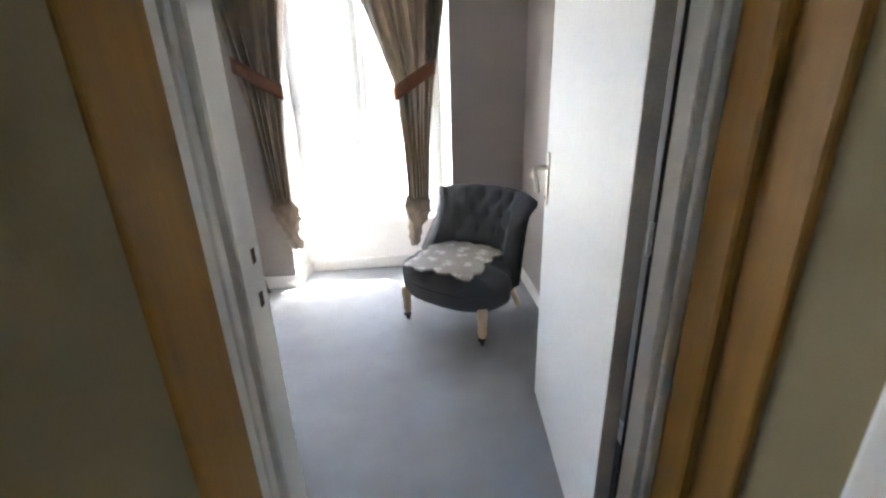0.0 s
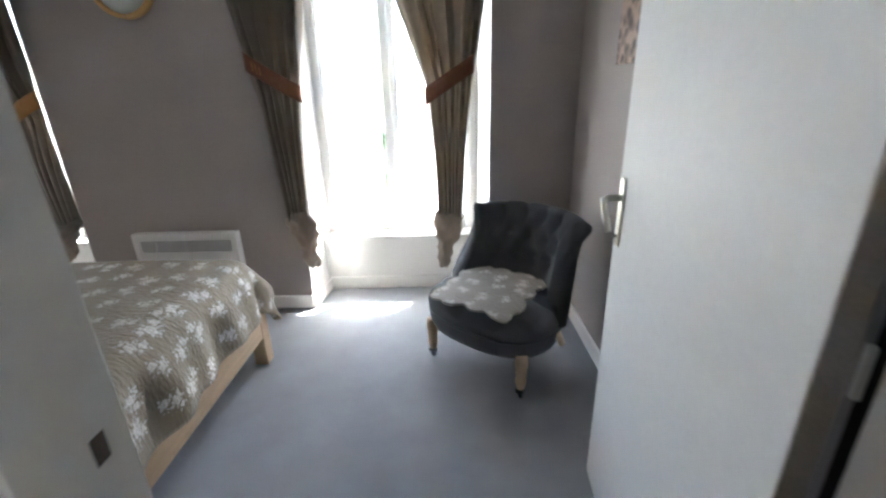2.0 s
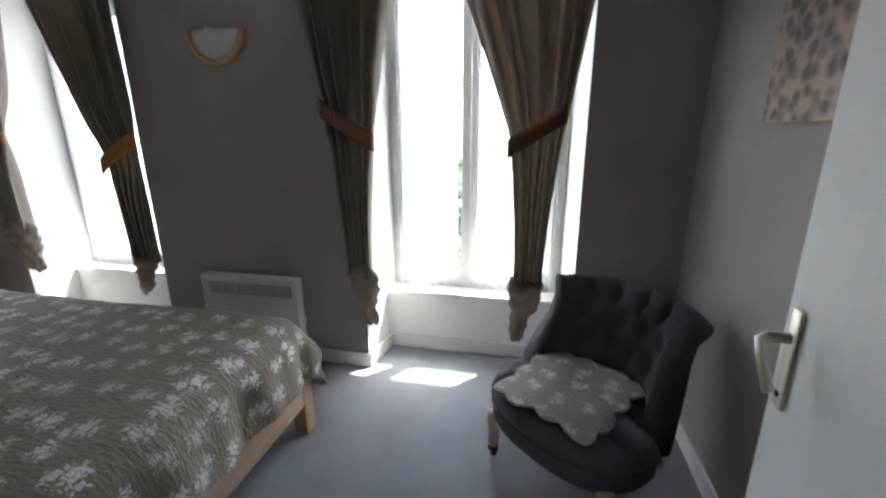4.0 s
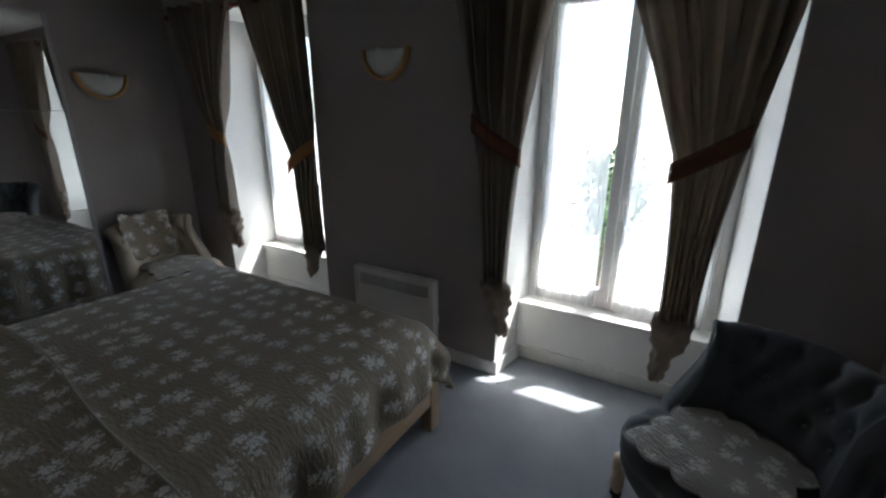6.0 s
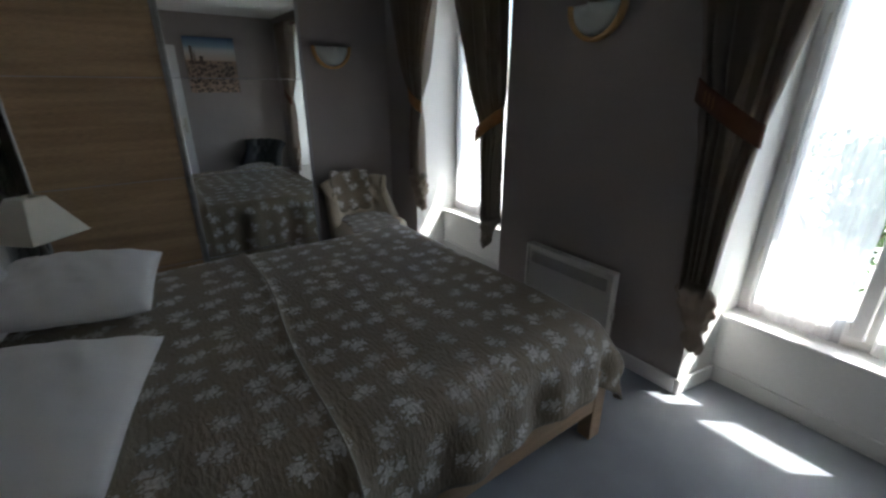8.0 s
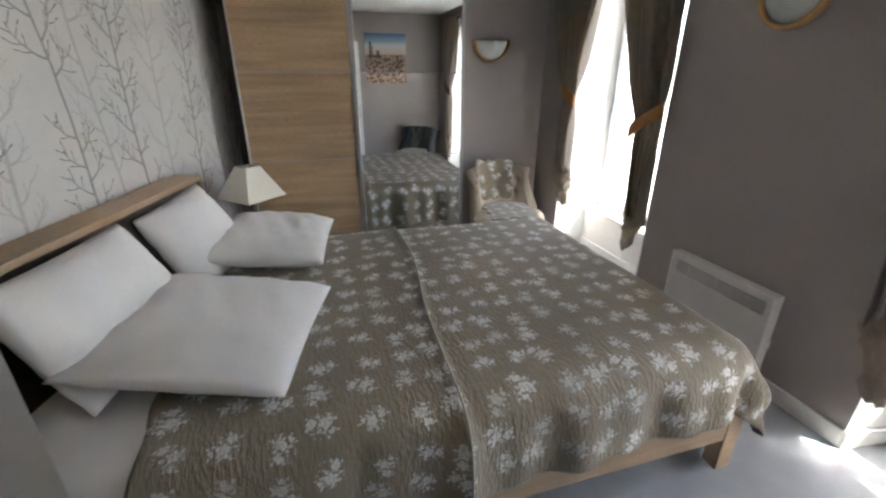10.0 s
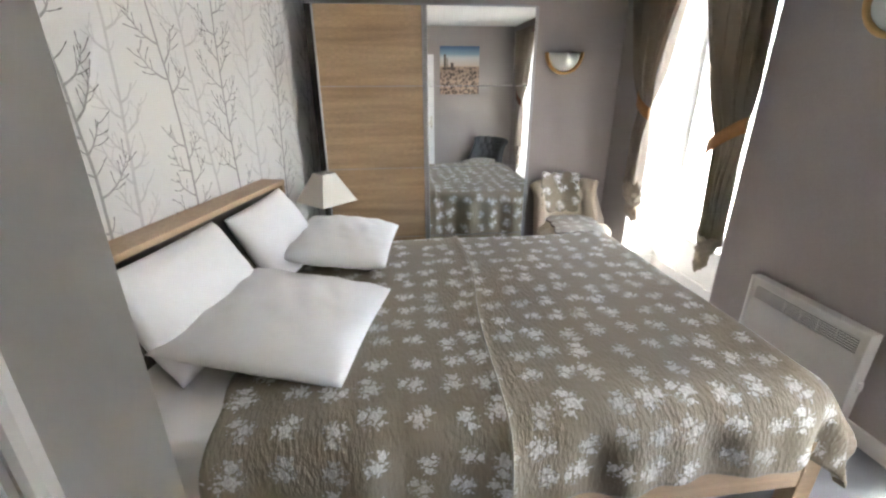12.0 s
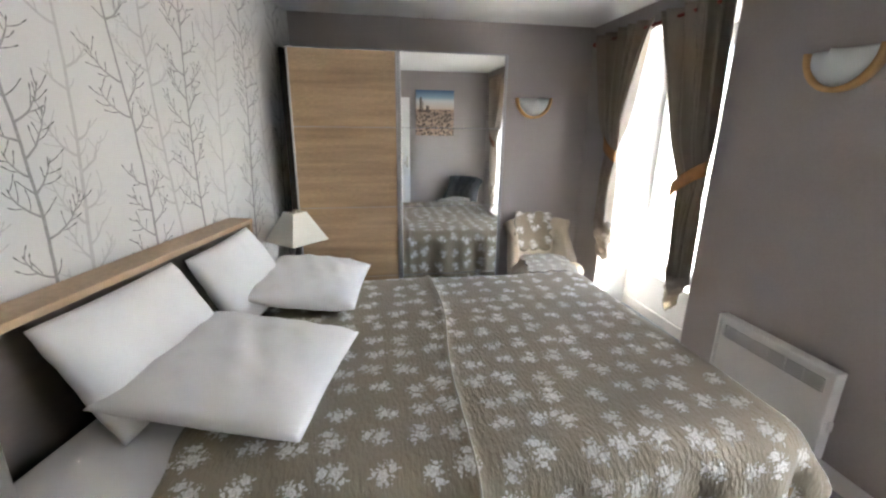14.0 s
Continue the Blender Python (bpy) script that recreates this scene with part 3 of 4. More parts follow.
# ---- wardrobe ----
wd = empty("wardrobe", Matrix.Translation((0, 0, 0)), "sliding wardrobe with one light oak door and one mirrored", "wardrobe")
WX, W0, W1, WH = -3.38, 0.695, 2.315, 2.135
part("body", merge(box(WEST + 0.004, WX - 0.035, W0 - 0.05, W0 + 0.025, 0.001, WH - 0.012), box(WEST + 0.004, WX - 0.045, W1 - 0.025, W1 - 0.005, 0.001, WH - 0.012),
                   box(WEST + 0.004, WX - 0.045, W0 + 0.025, W1 - 0.025, WH - 0.035, WH - 0.012), box(WEST + 0.004, WX - 0.06, W0 + 0.025, W1 - 0.025, 0.001, 0.06)), DARKSIDE, wd, "dark brown wardrobe carcass")
part("track", box(WX - 0.1, WX - 0.028, W0 + 0.002, W1 - 0.002, WH - 0.0115, WH), ALU, wd, "aluminium top track")
MID = 1.484
SEAMS = (0.03, 0.40, 0.98, 1.587, WH - 0.014)
dl = part("sliding_door", merge(box(WX - 0.028, WX, W0, W0 + 0.014, 0.03, WH - 0.013, 0.003, 1), box(WX - 0.028, WX, MID - 0.026, MID - 0.014, 0.03, WH - 0.013, 0.003, 1)), ALU, wd, "aluminium door stiles")
for z0, z1 in zip(SEAMS, SEAMS[1:]):
    part("oak_panel", box(WX - 0.022, WX - 0.006, W0 + 0.0145, MID - 0.0265, z0 + 0.002, z1 - 0.002, 0.001, 1), OAK, dl, "light oak veneer panel")
dr = part("sliding_door", merge(box(WX - 0.024, WX + 0.004, MID - 0.012, MID + 0.012, 0.03, WH - 0.013, 0.003, 1), box(WX - 0.024, WX + 0.004, W1 - 0.022, W1, 0.03, WH - 0.013, 0.003, 1)), ALU, wd, "aluminium door stiles")
for z0, z1 in zip(SEAMS, SEAMS[1:]):
    part("mirror_pane", box(WX - 0.020, WX - 0.004, MID + 0.0125, W1 - 0.0225, z0 + 0.002, z1 - 0.002), mirror, dr, "mirror glass pane")
for z in SEAMS[1:-1]:
    part("seam", box(WX - 0.021, WX - 0.008, W0 + 0.0145, MID - 0.0265, z - 0.0019, z + 0.0019), ALU, dl)
    part("seam", box(WX - 0.019, WX - 0.006, MID + 0.0125, W1 - 0.0225, z - 0.0019, z + 0.0019), ALU, dr)

# ---- bed ----
bed = empty("bed", Matrix(), "double bed with an oak frame and a white mattress", "bed")
BX0, BX1, BY1 = -2.78, -0.995, 2.735
part("side_rail", box(BX1 - 0.03, BX1 - 0.002, 0.09, BY1 - 0.075, 0.165, 0.365, 0.003, 1), OAKX, bed, "light oak rail")
part("side_rail", box(BX0 + 0.002, BX0 + 0.03, 0.55, BY1 - 0.075, 0.165, 0.365, 0.003, 1), OAKX, bed, "light oak rail")
part("foot_rail", box(BX0 + 0.071, BX1 - 0.071, BY1 - 0.032, BY1 - 0.004, 0.165, 0.365, 0.003, 1), OAKX, bed, "light oak rail")
for x in (BX0, BX1 - 0.07):
    part("leg", box(x, x + 0.07, BY1 - 0.074, BY1, 0, 0.385, 0.004, 2), OAKX, bed, "light oak leg")
part("slat_base", box(BX0 + 0.05, BX1 - 0.05, 0.56, BY1 - 0.08, 0.22, 0.32), mat("grey_ticking", (0.35, 0.35, 0.36), 0.9), bed)
mt = prism([(BX1 - 0.04, 0.115), (BX1 - 0.04, BY1 - 0.045), (BX0 + 0.04, BY1 - 0.045), (BX0 + 0.04, 0.54)], 0.322, 0.6)
bmesh.ops.bevel(mt, geom=mt.edges[:], offset=0.045, segments=4, affect="EDGES", profile=0.5)
part("mattress", mt, LINEN, bed, "white sheeted mattress", True)
# headboard, parallel to the papered wall
hb_rot = math.degrees(math.atan(-0.24))
hb_m = pose(-2.80, south(-2.80) + 0.006, 0, 0, 0, hb_rot)
part("headboard", moved(box(0, 1.86, 0.0, 0.10, 0, 1.01, 0.003, 1), hb_m), GREYWOOD, bed, "grey-brown headboard panel")
part("headboard_shelf", moved(box(-0.005, 1.865, 0.0, 0.155, 1.0105, 1.04, 0.003, 1), hb_m), OAKX, bed, "light oak top ledge of the headboard")
part("headboard_post", moved(box(1.835, 1.866, 0.1005, 0.15, 0, 1.01, 0.003, 1), hb_m), OAKX, bed, "light oak side of the headboard")
part("headboard_post", moved(box(-0.005, 0.026, 0.1005, 0.15, 0, 1.01, 0.003, 1), hb_m), OAKX, bed, "light oak side of the headboard")

# floral cloth, its pattern set out in metres on the uv map
def floral(name, ground, flower, scale=1.0):
    m = bpy.data.materials.new(name)
    m.use_nodes = True
    nt = m.node_tree
    N, L = nt.nodes.new, nt.links.new
    b = nt.nodes["Principled BSDF"]
    b.inputs["Roughness"].default_value, b.inputs["Sheen Weight"].default_value = 0.75, 0.2

    def math_node(op, x, y=None, z=None):
        k = N("ShaderNodeMath")
        k.operation = op
        for i, s in enumerate((x, y, z)):
            if s is None:
                continue
            if isinstance(s, (int, float)):
                k.inputs[i].default_value = s
            else:
                L(s, k.inputs[i])
        return k.outputs[0]
    uv = N("ShaderNodeUVMap")
    wob = N("ShaderNodeTexNoise")
    wob.inputs["Scale"].default_value, wob.inputs["Detail"].default_value = 42 * scale, 3
    L(uv.outputs[0], wob.inputs[0])
    off = N("ShaderNodeVectorMath")
    off.operation = "MULTIPLY_ADD"
    off.inputs[1].default_value = (0.02 / scale,) * 3
    L(wob.outputs["Color"], off.inputs[0])
    L(uv.outputs[0], off.inputs[2])
    # one spray of a rose, a smaller bloom and leaves to each cell, turned at random
    vo = N("ShaderNodeTexVoronoi")
    vo.voronoi_dimensions = "2D"
    vo.inputs["Scale"].default_value, vo.inputs["Randomness"].default_value = 7.4 * scale, 0.42
    L(off.outputs[0], vo.inputs["Vector"])
    loc = N("ShaderNodeVectorMath")
    loc.operation = "SUBTRACT"
    L(off.outputs[0], loc.inputs[0])
    L(vo.outputs["Position"], loc.inputs[1])
    flat = N("ShaderNodeVectorMath")
    flat.operation = "MULTIPLY"
    flat.inputs[1].default_value = (scale, scale, 0)
    L(loc.outputs[0], flat.inputs[0])
    sc = N("ShaderNodeSeparateColor")
    L(vo.outputs["Color"], sc.inputs[0])
    rot = N("ShaderNodeVectorRotate")
    rot.rotation_type = "Z_AXIS"
    grow = N("ShaderNodeVectorMath")
    grow.operation = "SCALE"
    L(flat.outputs[0], grow.inputs[0])
    L(math_node("MULTIPLY_ADD", sc.outputs[1], 0.4, 0.95), grow.inputs[3])
    L(grow.outputs[0], rot.inputs["Vector"])
    L(math_node("MULTIPLY", sc.outputs[0], 6.28), rot.inputs["Angle"])

    def blob(x, y, a, b_, turn):
        """Distance from an ellipse's middle, 1 on its rim."""
        mp_ = N("ShaderNodeMapping")
        mp_.vector_type = "TEXTURE"
        mp_.inputs["Location"].default_value = (x, y, 0)
        mp_.inputs["Rotation"].default_value = (0, 0, radians(turn))
        mp_.inputs["Scale"].default_value = (a, b_, 1)
        L(rot.outputs[0], mp_.inputs[0])
        ln = N("ShaderNodeVectorMath")
        ln.operation = "LENGTH"
        L(mp_.outputs[0], ln.inputs[0])
        return mp_.outputs[0], ln.outputs["Value"]

    def ramp_of(value, lo, hi, v0, v1):
        k = N("ShaderNodeMapRange")
        for i, q in enumerate((lo, hi, v0, v1)):
            k.inputs[i + 1].default_value = q
        L(value, k.inputs[0])
        return k.outputs[0]
    blooms = None
    for x, y, r, petals in ((-0.006, 0.004, 0.0235, 5.0), (0.033, -0.018, 0.0185, 4.0), (-0.012, 0.04, 0.0115, 3.0)):
        vec, dist = blob(x, y, r, r * 0.88, 30)
        sp = N("ShaderNodeSeparateXYZ")
        L(vec, sp.inputs[0])
        ang = math_node("ARCTAN2", sp.outputs[1], sp.outputs[0])
        d2 = math_node("MULTIPLY_ADD", math_node("COSINE", math_node("MULTIPLY", ang, petals)), 0.16, dist)
        swirl = math_node("SINE", math_node("MULTIPLY_ADD", dist, 8.5, math_node("MULTIPLY", ang, 2.0)))
        line = ramp_of(swirl, -1.0, -0.55, 0.5, 1.0)
        inside = ramp_of(d2, 0.92, 1.06, 1.0, 0.0)
        petal = math_node("MULTIPLY", inside, line)
        blooms = petal if blooms is None else math_node("MAXIMUM", blooms, petal)
    leaves = None
    for x, y, a, b_, turn in ((-0.035, 0.006, 0.0105, 0.007, 150), (-0.028, -0.018, 0.0095, 0.006, 225), (0.01, 0.032, 0.0095, 0.0055, 70), (0.024, 0.018, 0.0085, 0.005, 20),
                              (0.004, -0.029, 0.0095, 0.006, 255), (0.055, -0.006, 0.0085, 0.005, 30), (0.04, -0.043, 0.0075, 0.005, 290), (-0.03, 0.045, 0.008, 0.004, 140), (0.004, 0.054, 0.0075, 0.004, 60)):
        dist = blob(x, y, a, b_, turn)[1]
        leaves = dist if leaves is None else math_node("MINIMUM", leaves, dist)
    leaf = ramp_of(leaves, 0.85, 1.1, 0.8, 0.0)
    # fine seed sprigs round the spray
    dots = N("ShaderNodeTexVoronoi")
    dots.voronoi_dimensions = "2D"
    dots.inputs["Scale"].default_value = 105 * scale
    L(uv.outputs[0], dots.inputs["Vector"])
    dc = N("ShaderNodeSeparateColor")
    L(dots.outputs["Color"], dc.inputs[0])
    dot = math_node("MULTIPLY", ramp_of(dots.outputs["Distance"], 0.26, 0.40, 0.6, 0.0), math_node("GREATER_THAN", dc.outputs[0], 0.5))
    halo = blob(0.006, 0.0, 0.062, 0.05, 25)[1]
    dot = math_node("MULTIPLY", dot, ramp_of(halo, 0.8, 1.0, 1.0, 0.0))
    mx = math_node("MAXIMUM", math_node("MAXIMUM", blooms, leaf), dot)
    mx = math_node("MULTIPLY", mx, ramp_of(sc.outputs[2], 0.25, 0.5, 0.72, 1.0))
    veins = N("ShaderNodeTexNoise")
    veins.inputs["Scale"].default_value, veins.inputs["Detail"].default_value = 150 * scale, 3
    L(uv.outputs[0], veins.inputs[0])
    vr = N("ShaderNodeMapRange")
    vr.inputs[1].default_value, vr.inputs[2].default_value, vr.inputs[3].default_value, vr.inputs[4].default_value = 0.36, 0.5, 0.55, 1.0
    L(veins.outputs[0], vr.inputs[0])
    big = N("ShaderNodeTexNoise")
    big.inputs["Scale"].default_value = 5.0
    L(uv.outputs[0], big.inputs[0])
    gr = N("ShaderNodeMapRange")
    gr.inputs[3].default_value, gr.inputs[4].default_value = 0.82, 1.18
    L(big.outputs[0], gr.inputs[0])
    gcol = N("ShaderNodeVectorMath")
    gcol.operation = "SCALE"
    gcol.inputs[0].default_value = ground
    L(gr.outputs[0], gcol.inputs[3])
    mix = N("ShaderNodeMix")
    mix.data_type = "RGBA"
    L(math_node("MULTIPLY", math_node("MULTIPLY", mx, vr.outputs[0]), 0.87), mix.inputs[0])
    L(gcol.outputs[0], mix.inputs[6])
    mix.inputs[7].default_value = (*flower, 1)
    L(mix.outputs[2], b.inputs["Base Color"])
    # quilting: short wavy ridges
    mp = N("ShaderNodeMapping")
    mp.inputs["Scale"].default_value = (0.4, 1.0, 1.0)
    L(uv.outputs[0], mp.inputs[0])
    qn = N("ShaderNodeTexNoise")
    qn.inputs["Scale"].default_value, qn.inputs["Detail"].default_value = 75 * scale, 2
    L(mp.outputs[0], qn.inputs[0])
    bp = N("ShaderNodeBump")
    bp.inputs["Strength"].default_value, bp.inputs["Distance"].default_value = 0.7, 0.011
    L(qn.outputs[0], bp.inputs["Height"])
    L(bp.outputs[0], b.inputs["Normal"])
    return m


FLORAL = floral("taupe_floral_quilt_cloth", (0.245, 0.204, 0.145), (0.86, 0.84, 0.82))
PADCLOTH = floral("grey_floral_pad_cloth", (0.31, 0.285, 0.25), (0.74, 0.73, 0.70), 1.25)

QX0, QX1, QY0, QY1, QZ = -2.80, -0.985, 0.60, 2.765, 0.615
QR = 0.125


def fold_over(o):
    """Outward run and drop of cloth that hangs over an edge by o."""
    if o <= 0:
        return 0.0, 0.0
    arc = QR * math.pi / 2
    if o < arc:
        return QR * math.sin(o / QR), QR * (1 - math.cos(o / QR))
    return QR + 0.10 * (o - arc), QR + 0.985 * (o - arc)


def ridge(x):
    """Where the raised seam crosses the bed."""
    return 1.52 + 0.055 * (-1.1 - x) + 0.02 * math.sin(2.1 * x) + 0.012 * math.sin(5.3 * x + 0.6)


def quilt_point(s, t):
    """Cloth coordinate (s across, t along, in metres from the head's far corner) to the room."""
    ox = max(QX0 + QR - s, s - (QX1 - QR), 0)
    oy = max(t - (QY1 - QR), 0)
    sx = -1 if s < (QX0 + QX1) / 2 else 1
    x, y = min(max(s, QX0 + QR), QX1 - QR), min(t, QY1 - QR)
    r = math.hypot(ox, oy)
    z = QZ
    ridge_y = ridge(x)
    z += 0.013 * math.exp(-((t - ridge_y) / 0.014) ** 2) * smooth_step(0.32, 0.15, ox)
    z += 0.006 * smooth_step(ridge_y + 0.01, ridge_y - 0.01, t)
    z += 0.007 * noise.noise(Vector((s * 2.3, t * 2.3, 0.3))) + 0.0025 * noise.noise(Vector((s * 9, t * 9, 1.7)))
    if r > 0:
        out, drop = fold_over(r * (1 - 0.08 * min(ox, oy) / max(ox, oy)))
        dx, dy = ox / r * sx, oy / r
        along = t if ox > oy else s
        corner = math.exp(-(abs(ox - oy) / 0.13) ** 2) if ox > 0 and oy > 0 else 0
        wave = (0.016 * math.sin(along * 13 + 0.8) + 0.010 * math.sin(along * 29 + 2)) * smooth_step(0.05, 0.3, r)
        push = out + wave + 0.055 * corner * smooth_step(0.1, 0.35, r)
        if ox > oy:
            push += 0.018 * math.exp(-((t - ridge_y) / 0.03) ** 2) * smooth_step(0.03, 0.12, ox)
        x, y, z = x + dx * push, y + dy * push, z - drop
    return Vector((x, y, z))


def quilt_mesh():
    bm = bmesh.new()
    uvl = bm.loops.layers.uv.new("uv")
    ns, ntt = 150, 150
    side, foot = 0.255, 0.25
    vs, cs = [], []
    for i in range(ns + 1):
        row, crow = [], []
        for j in range(ntt + 1):
            a, b = i / ns, j / ntt
            t0 = QY0 + 0.012 * math.sin(a * 40)
            hem_s = side + 0.09 * (1 - b) ** 1.5 + 0.012 * abs(math.sin(b * 26)) - 0.012
            hem_t = foot + 0.012 * abs(math.sin(a * 24)) - 0.012
            s = (QX0 - hem_s - 0.15) + (QX1 - QX0 + 2 * hem_s + 0.15) * a
            t = t0 + (QY1 + hem_t - t0) * b
            row.append(bm.verts.new(quilt_point(s, t)))
            crow.append((s, t))
        vs.append(row), cs.append(crow)
    for i in range(ns):
        for j in range(ntt):
            fc = bm.faces.new((vs[i][j], vs[i + 1][j], vs[i + 1][j + 1], vs[i][j + 1]))
            for lp, (a, b) in zip(fc.loops, ((i, j), (i + 1, j), (i + 1, j + 1), (i, j + 1))):
                lp[uvl].uv = cs[a][b]
    return bm


quilt = empty("quilt", Matrix(), "taupe quilted bedspread with white flowers and scalloped hem", "bedspread")
qc = part("cover", quilt_mesh(), FLORAL, quilt, "", True)
qc.modifiers.new("thickness", "SOLIDIFY").thickness = 0.006
rp = []
for k in range(61):
    s = QX0 + (QX1 + 0.26 - QX0) * k / 60
    ry = ridge(min(max(s, QX0 + QR), QX1 - QR))
    p = quilt_point(s, ry + 0.006)
    rp.append(p + Vector((0.004 if s > QX1 else 0, 0, 0.003 if s <= QX1 else 0)))
part("piped_edge", tube(rp, 0.004, 6), mat("pale_piping", (0.45, 0.41, 0.35), 0.8), quilt, "pale piped edge across the quilt", True)


# pillows
def pillow(m, w, d, h, seed, label):
    rnd = random.Random(seed)
    ph = [rnd.uniform(0, 6.3) for _ in range(5)]
    th = empty("pillow", m, label, "pillow", "pillows on the bed")
    bm = bmesh.new()
    n = 36
    tops, bots = [], []
    for i in range(n + 1):
        tr, br = [], []
        for j in range(n + 1):
            a, b = -1 + 2 * i / n, -1 + 2 * j / n
            fat = (max(0, 1 - abs(a) ** 3.0) * max(0, 1 - abs(b) ** 3.0)) ** 0.55
            pin = 1 - 0.04 * (1 - (a * a)) * abs(b) ** 3, 1 - 0.04 * (1 - (b * b)) * abs(a) ** 3
            blunt = 1 - 0.018 * (a * b) ** 8
            x, y = a * w / 2 * pin[1] * blunt, b * d / 2 * pin[0] * blunt
            wr = 0.002 * math.sin(9 * a + 4 * b + ph[0]) + 0.002 * math.sin(15 * b - 7 * a + ph[1]) + 0.004 * noise.noise(Vector((a * 5 + seed, b * 5, 3))) + 0.005 * noise.noise(Vector((a * 2 + seed, b * 2, 0))) + 0.004 * max(abs(a), abs(b)) ** 4 * math.sin(7 * (a - b) * (1 + 0.3 * math.sin(ph[2])) + ph[3])
            edge = i in (0, n) or j in (0, n)
            zt = h * fat * 0.5 + (wr * (0.3 + fat) if not edge else 0)
            tr.append(bm.verts.new((x, y, zt)))
            br.append(tr[-1] if edge else bm.verts.new((x, y, -h * fat * 0.5 + wr * 0.4)))
        tops.append(tr), bots.append(br)
    for g2, flip in ((tops, False), (bots, True)):
        for i in range(n):
            for j in range(n):
                q = (g2[i][j], g2[i + 1][j], g2[i + 1][j + 1], g2[i][j + 1])
                try:
                    bm.faces.new(q[::-1] if flip else q)
                except ValueError:
                    pass
    part("cover", bm, LINEN, th, "", True)
    return th


pillow(pose(-1.67, 0.385, 0.80, 120, 0, -12), 0.69, 0.47, 0.19, 1, "large white cotton pillow leaning on the headboard")
pillow(pose(-2.38, 0.54, 0.795, 120, 0, -19) @ pose(0, 0, 0, 0, 0, -5), 0.55, 0.46, 0.17, 2, "large white cotton pillow leaning on the headboard")
pillow(pose(-1.585, 0.745, 0.712, -6, 1, -14), 0.72, 0.70, 0.16, 3, "white cotton pillow lying on the bed")
pillow(pose(-2.49, 0.885, 0.715, -5, 2, -8), 0.69, 0.61, 0.17, 4, "white cotton pillow lying on the bed")

# ---- bedside table and lamp ----
ns_ = empty("bedside_table", pose(-3.12, 0.73, 0, 0, 0, -13), "small dark bedside table beside the bed", "bedside table")
part("top", box(-0.2, 0.2, -0.18, 0.2, 0.5, 0.525, 0.004, 2), GREYWOOD, ns_)
part("cabinet", box(-0.18, 0.18, -0.16, 0.18, 0.12, 0.4995, 0.003, 1), GREYWOOD, ns_)
part("drawer_front", box(0.1805, 0.192, -0.15, 0.17, 0.3, 0.48, 0.003, 1), OAKX, ns_)
for x in (-0.16, 0.13):
    for y in (-0.14, 0.13):
        part("leg", box(x, x + 0.03, y, y + 0.03, 0, 0.1195), GREYWOOD, ns_)
SHADE = mat("cream_lampshade", (0.76, 0.72, 0.63), 0.8, spread=0.04, scale=12, bump=0.2, bump_scale=300)
lamp = empty("table_lamp", pose(-3.125, 0.712, 0.5255, 0, 0, 46), "unlit table lamp with square tapered cream shade on bedside table", "lamp")
part("base", lathe([(0.07, 0), (0.075, 0.008), (0.07, 0.02), (0.025, 0.03), (0.02, 0.06), (0.034, 0.1), (0.036, 0.14), (0.018, 0.19), (0.012, 0.26), (0.012, 0.36), (0.002, 0.362)], 20), mat("dark_lamp_foot", (0.08, 0.075, 0.07), 0.35), lamp, "turned dark lamp foot", True)
bm = bmesh.new()
lo = [bm.verts.new((x * 0.155, y * 0.155, 0.275)) for x, y in ((-1, -1), (1, -1), (1, 1), (-1, 1))]
hi = [bm.verts.new((x * 0.057, y * 0.057, 0.478)) for x, y in ((-1, -1), (1, -1), (1, 1), (-1, 1))]
for k in range(4):
    bm.faces.new((lo[k], lo[(k + 1) % 4], hi[(k + 1) % 4], hi[k]))
sh = part("shade", bm, SHADE, lamp, "square tapered cream shade")
sh.modifiers.new("thickness", "SOLIDIFY").thickness = 0.004
for z, w in ((0.275, 0.155), (0.478, 0.057)):
    part("shade_trim", tube([(-w, -w, z), (w, -w, z), (w, w, z), (-w, w, z), (-w, -w, z)], 0.004, 6), SHADE, sh)


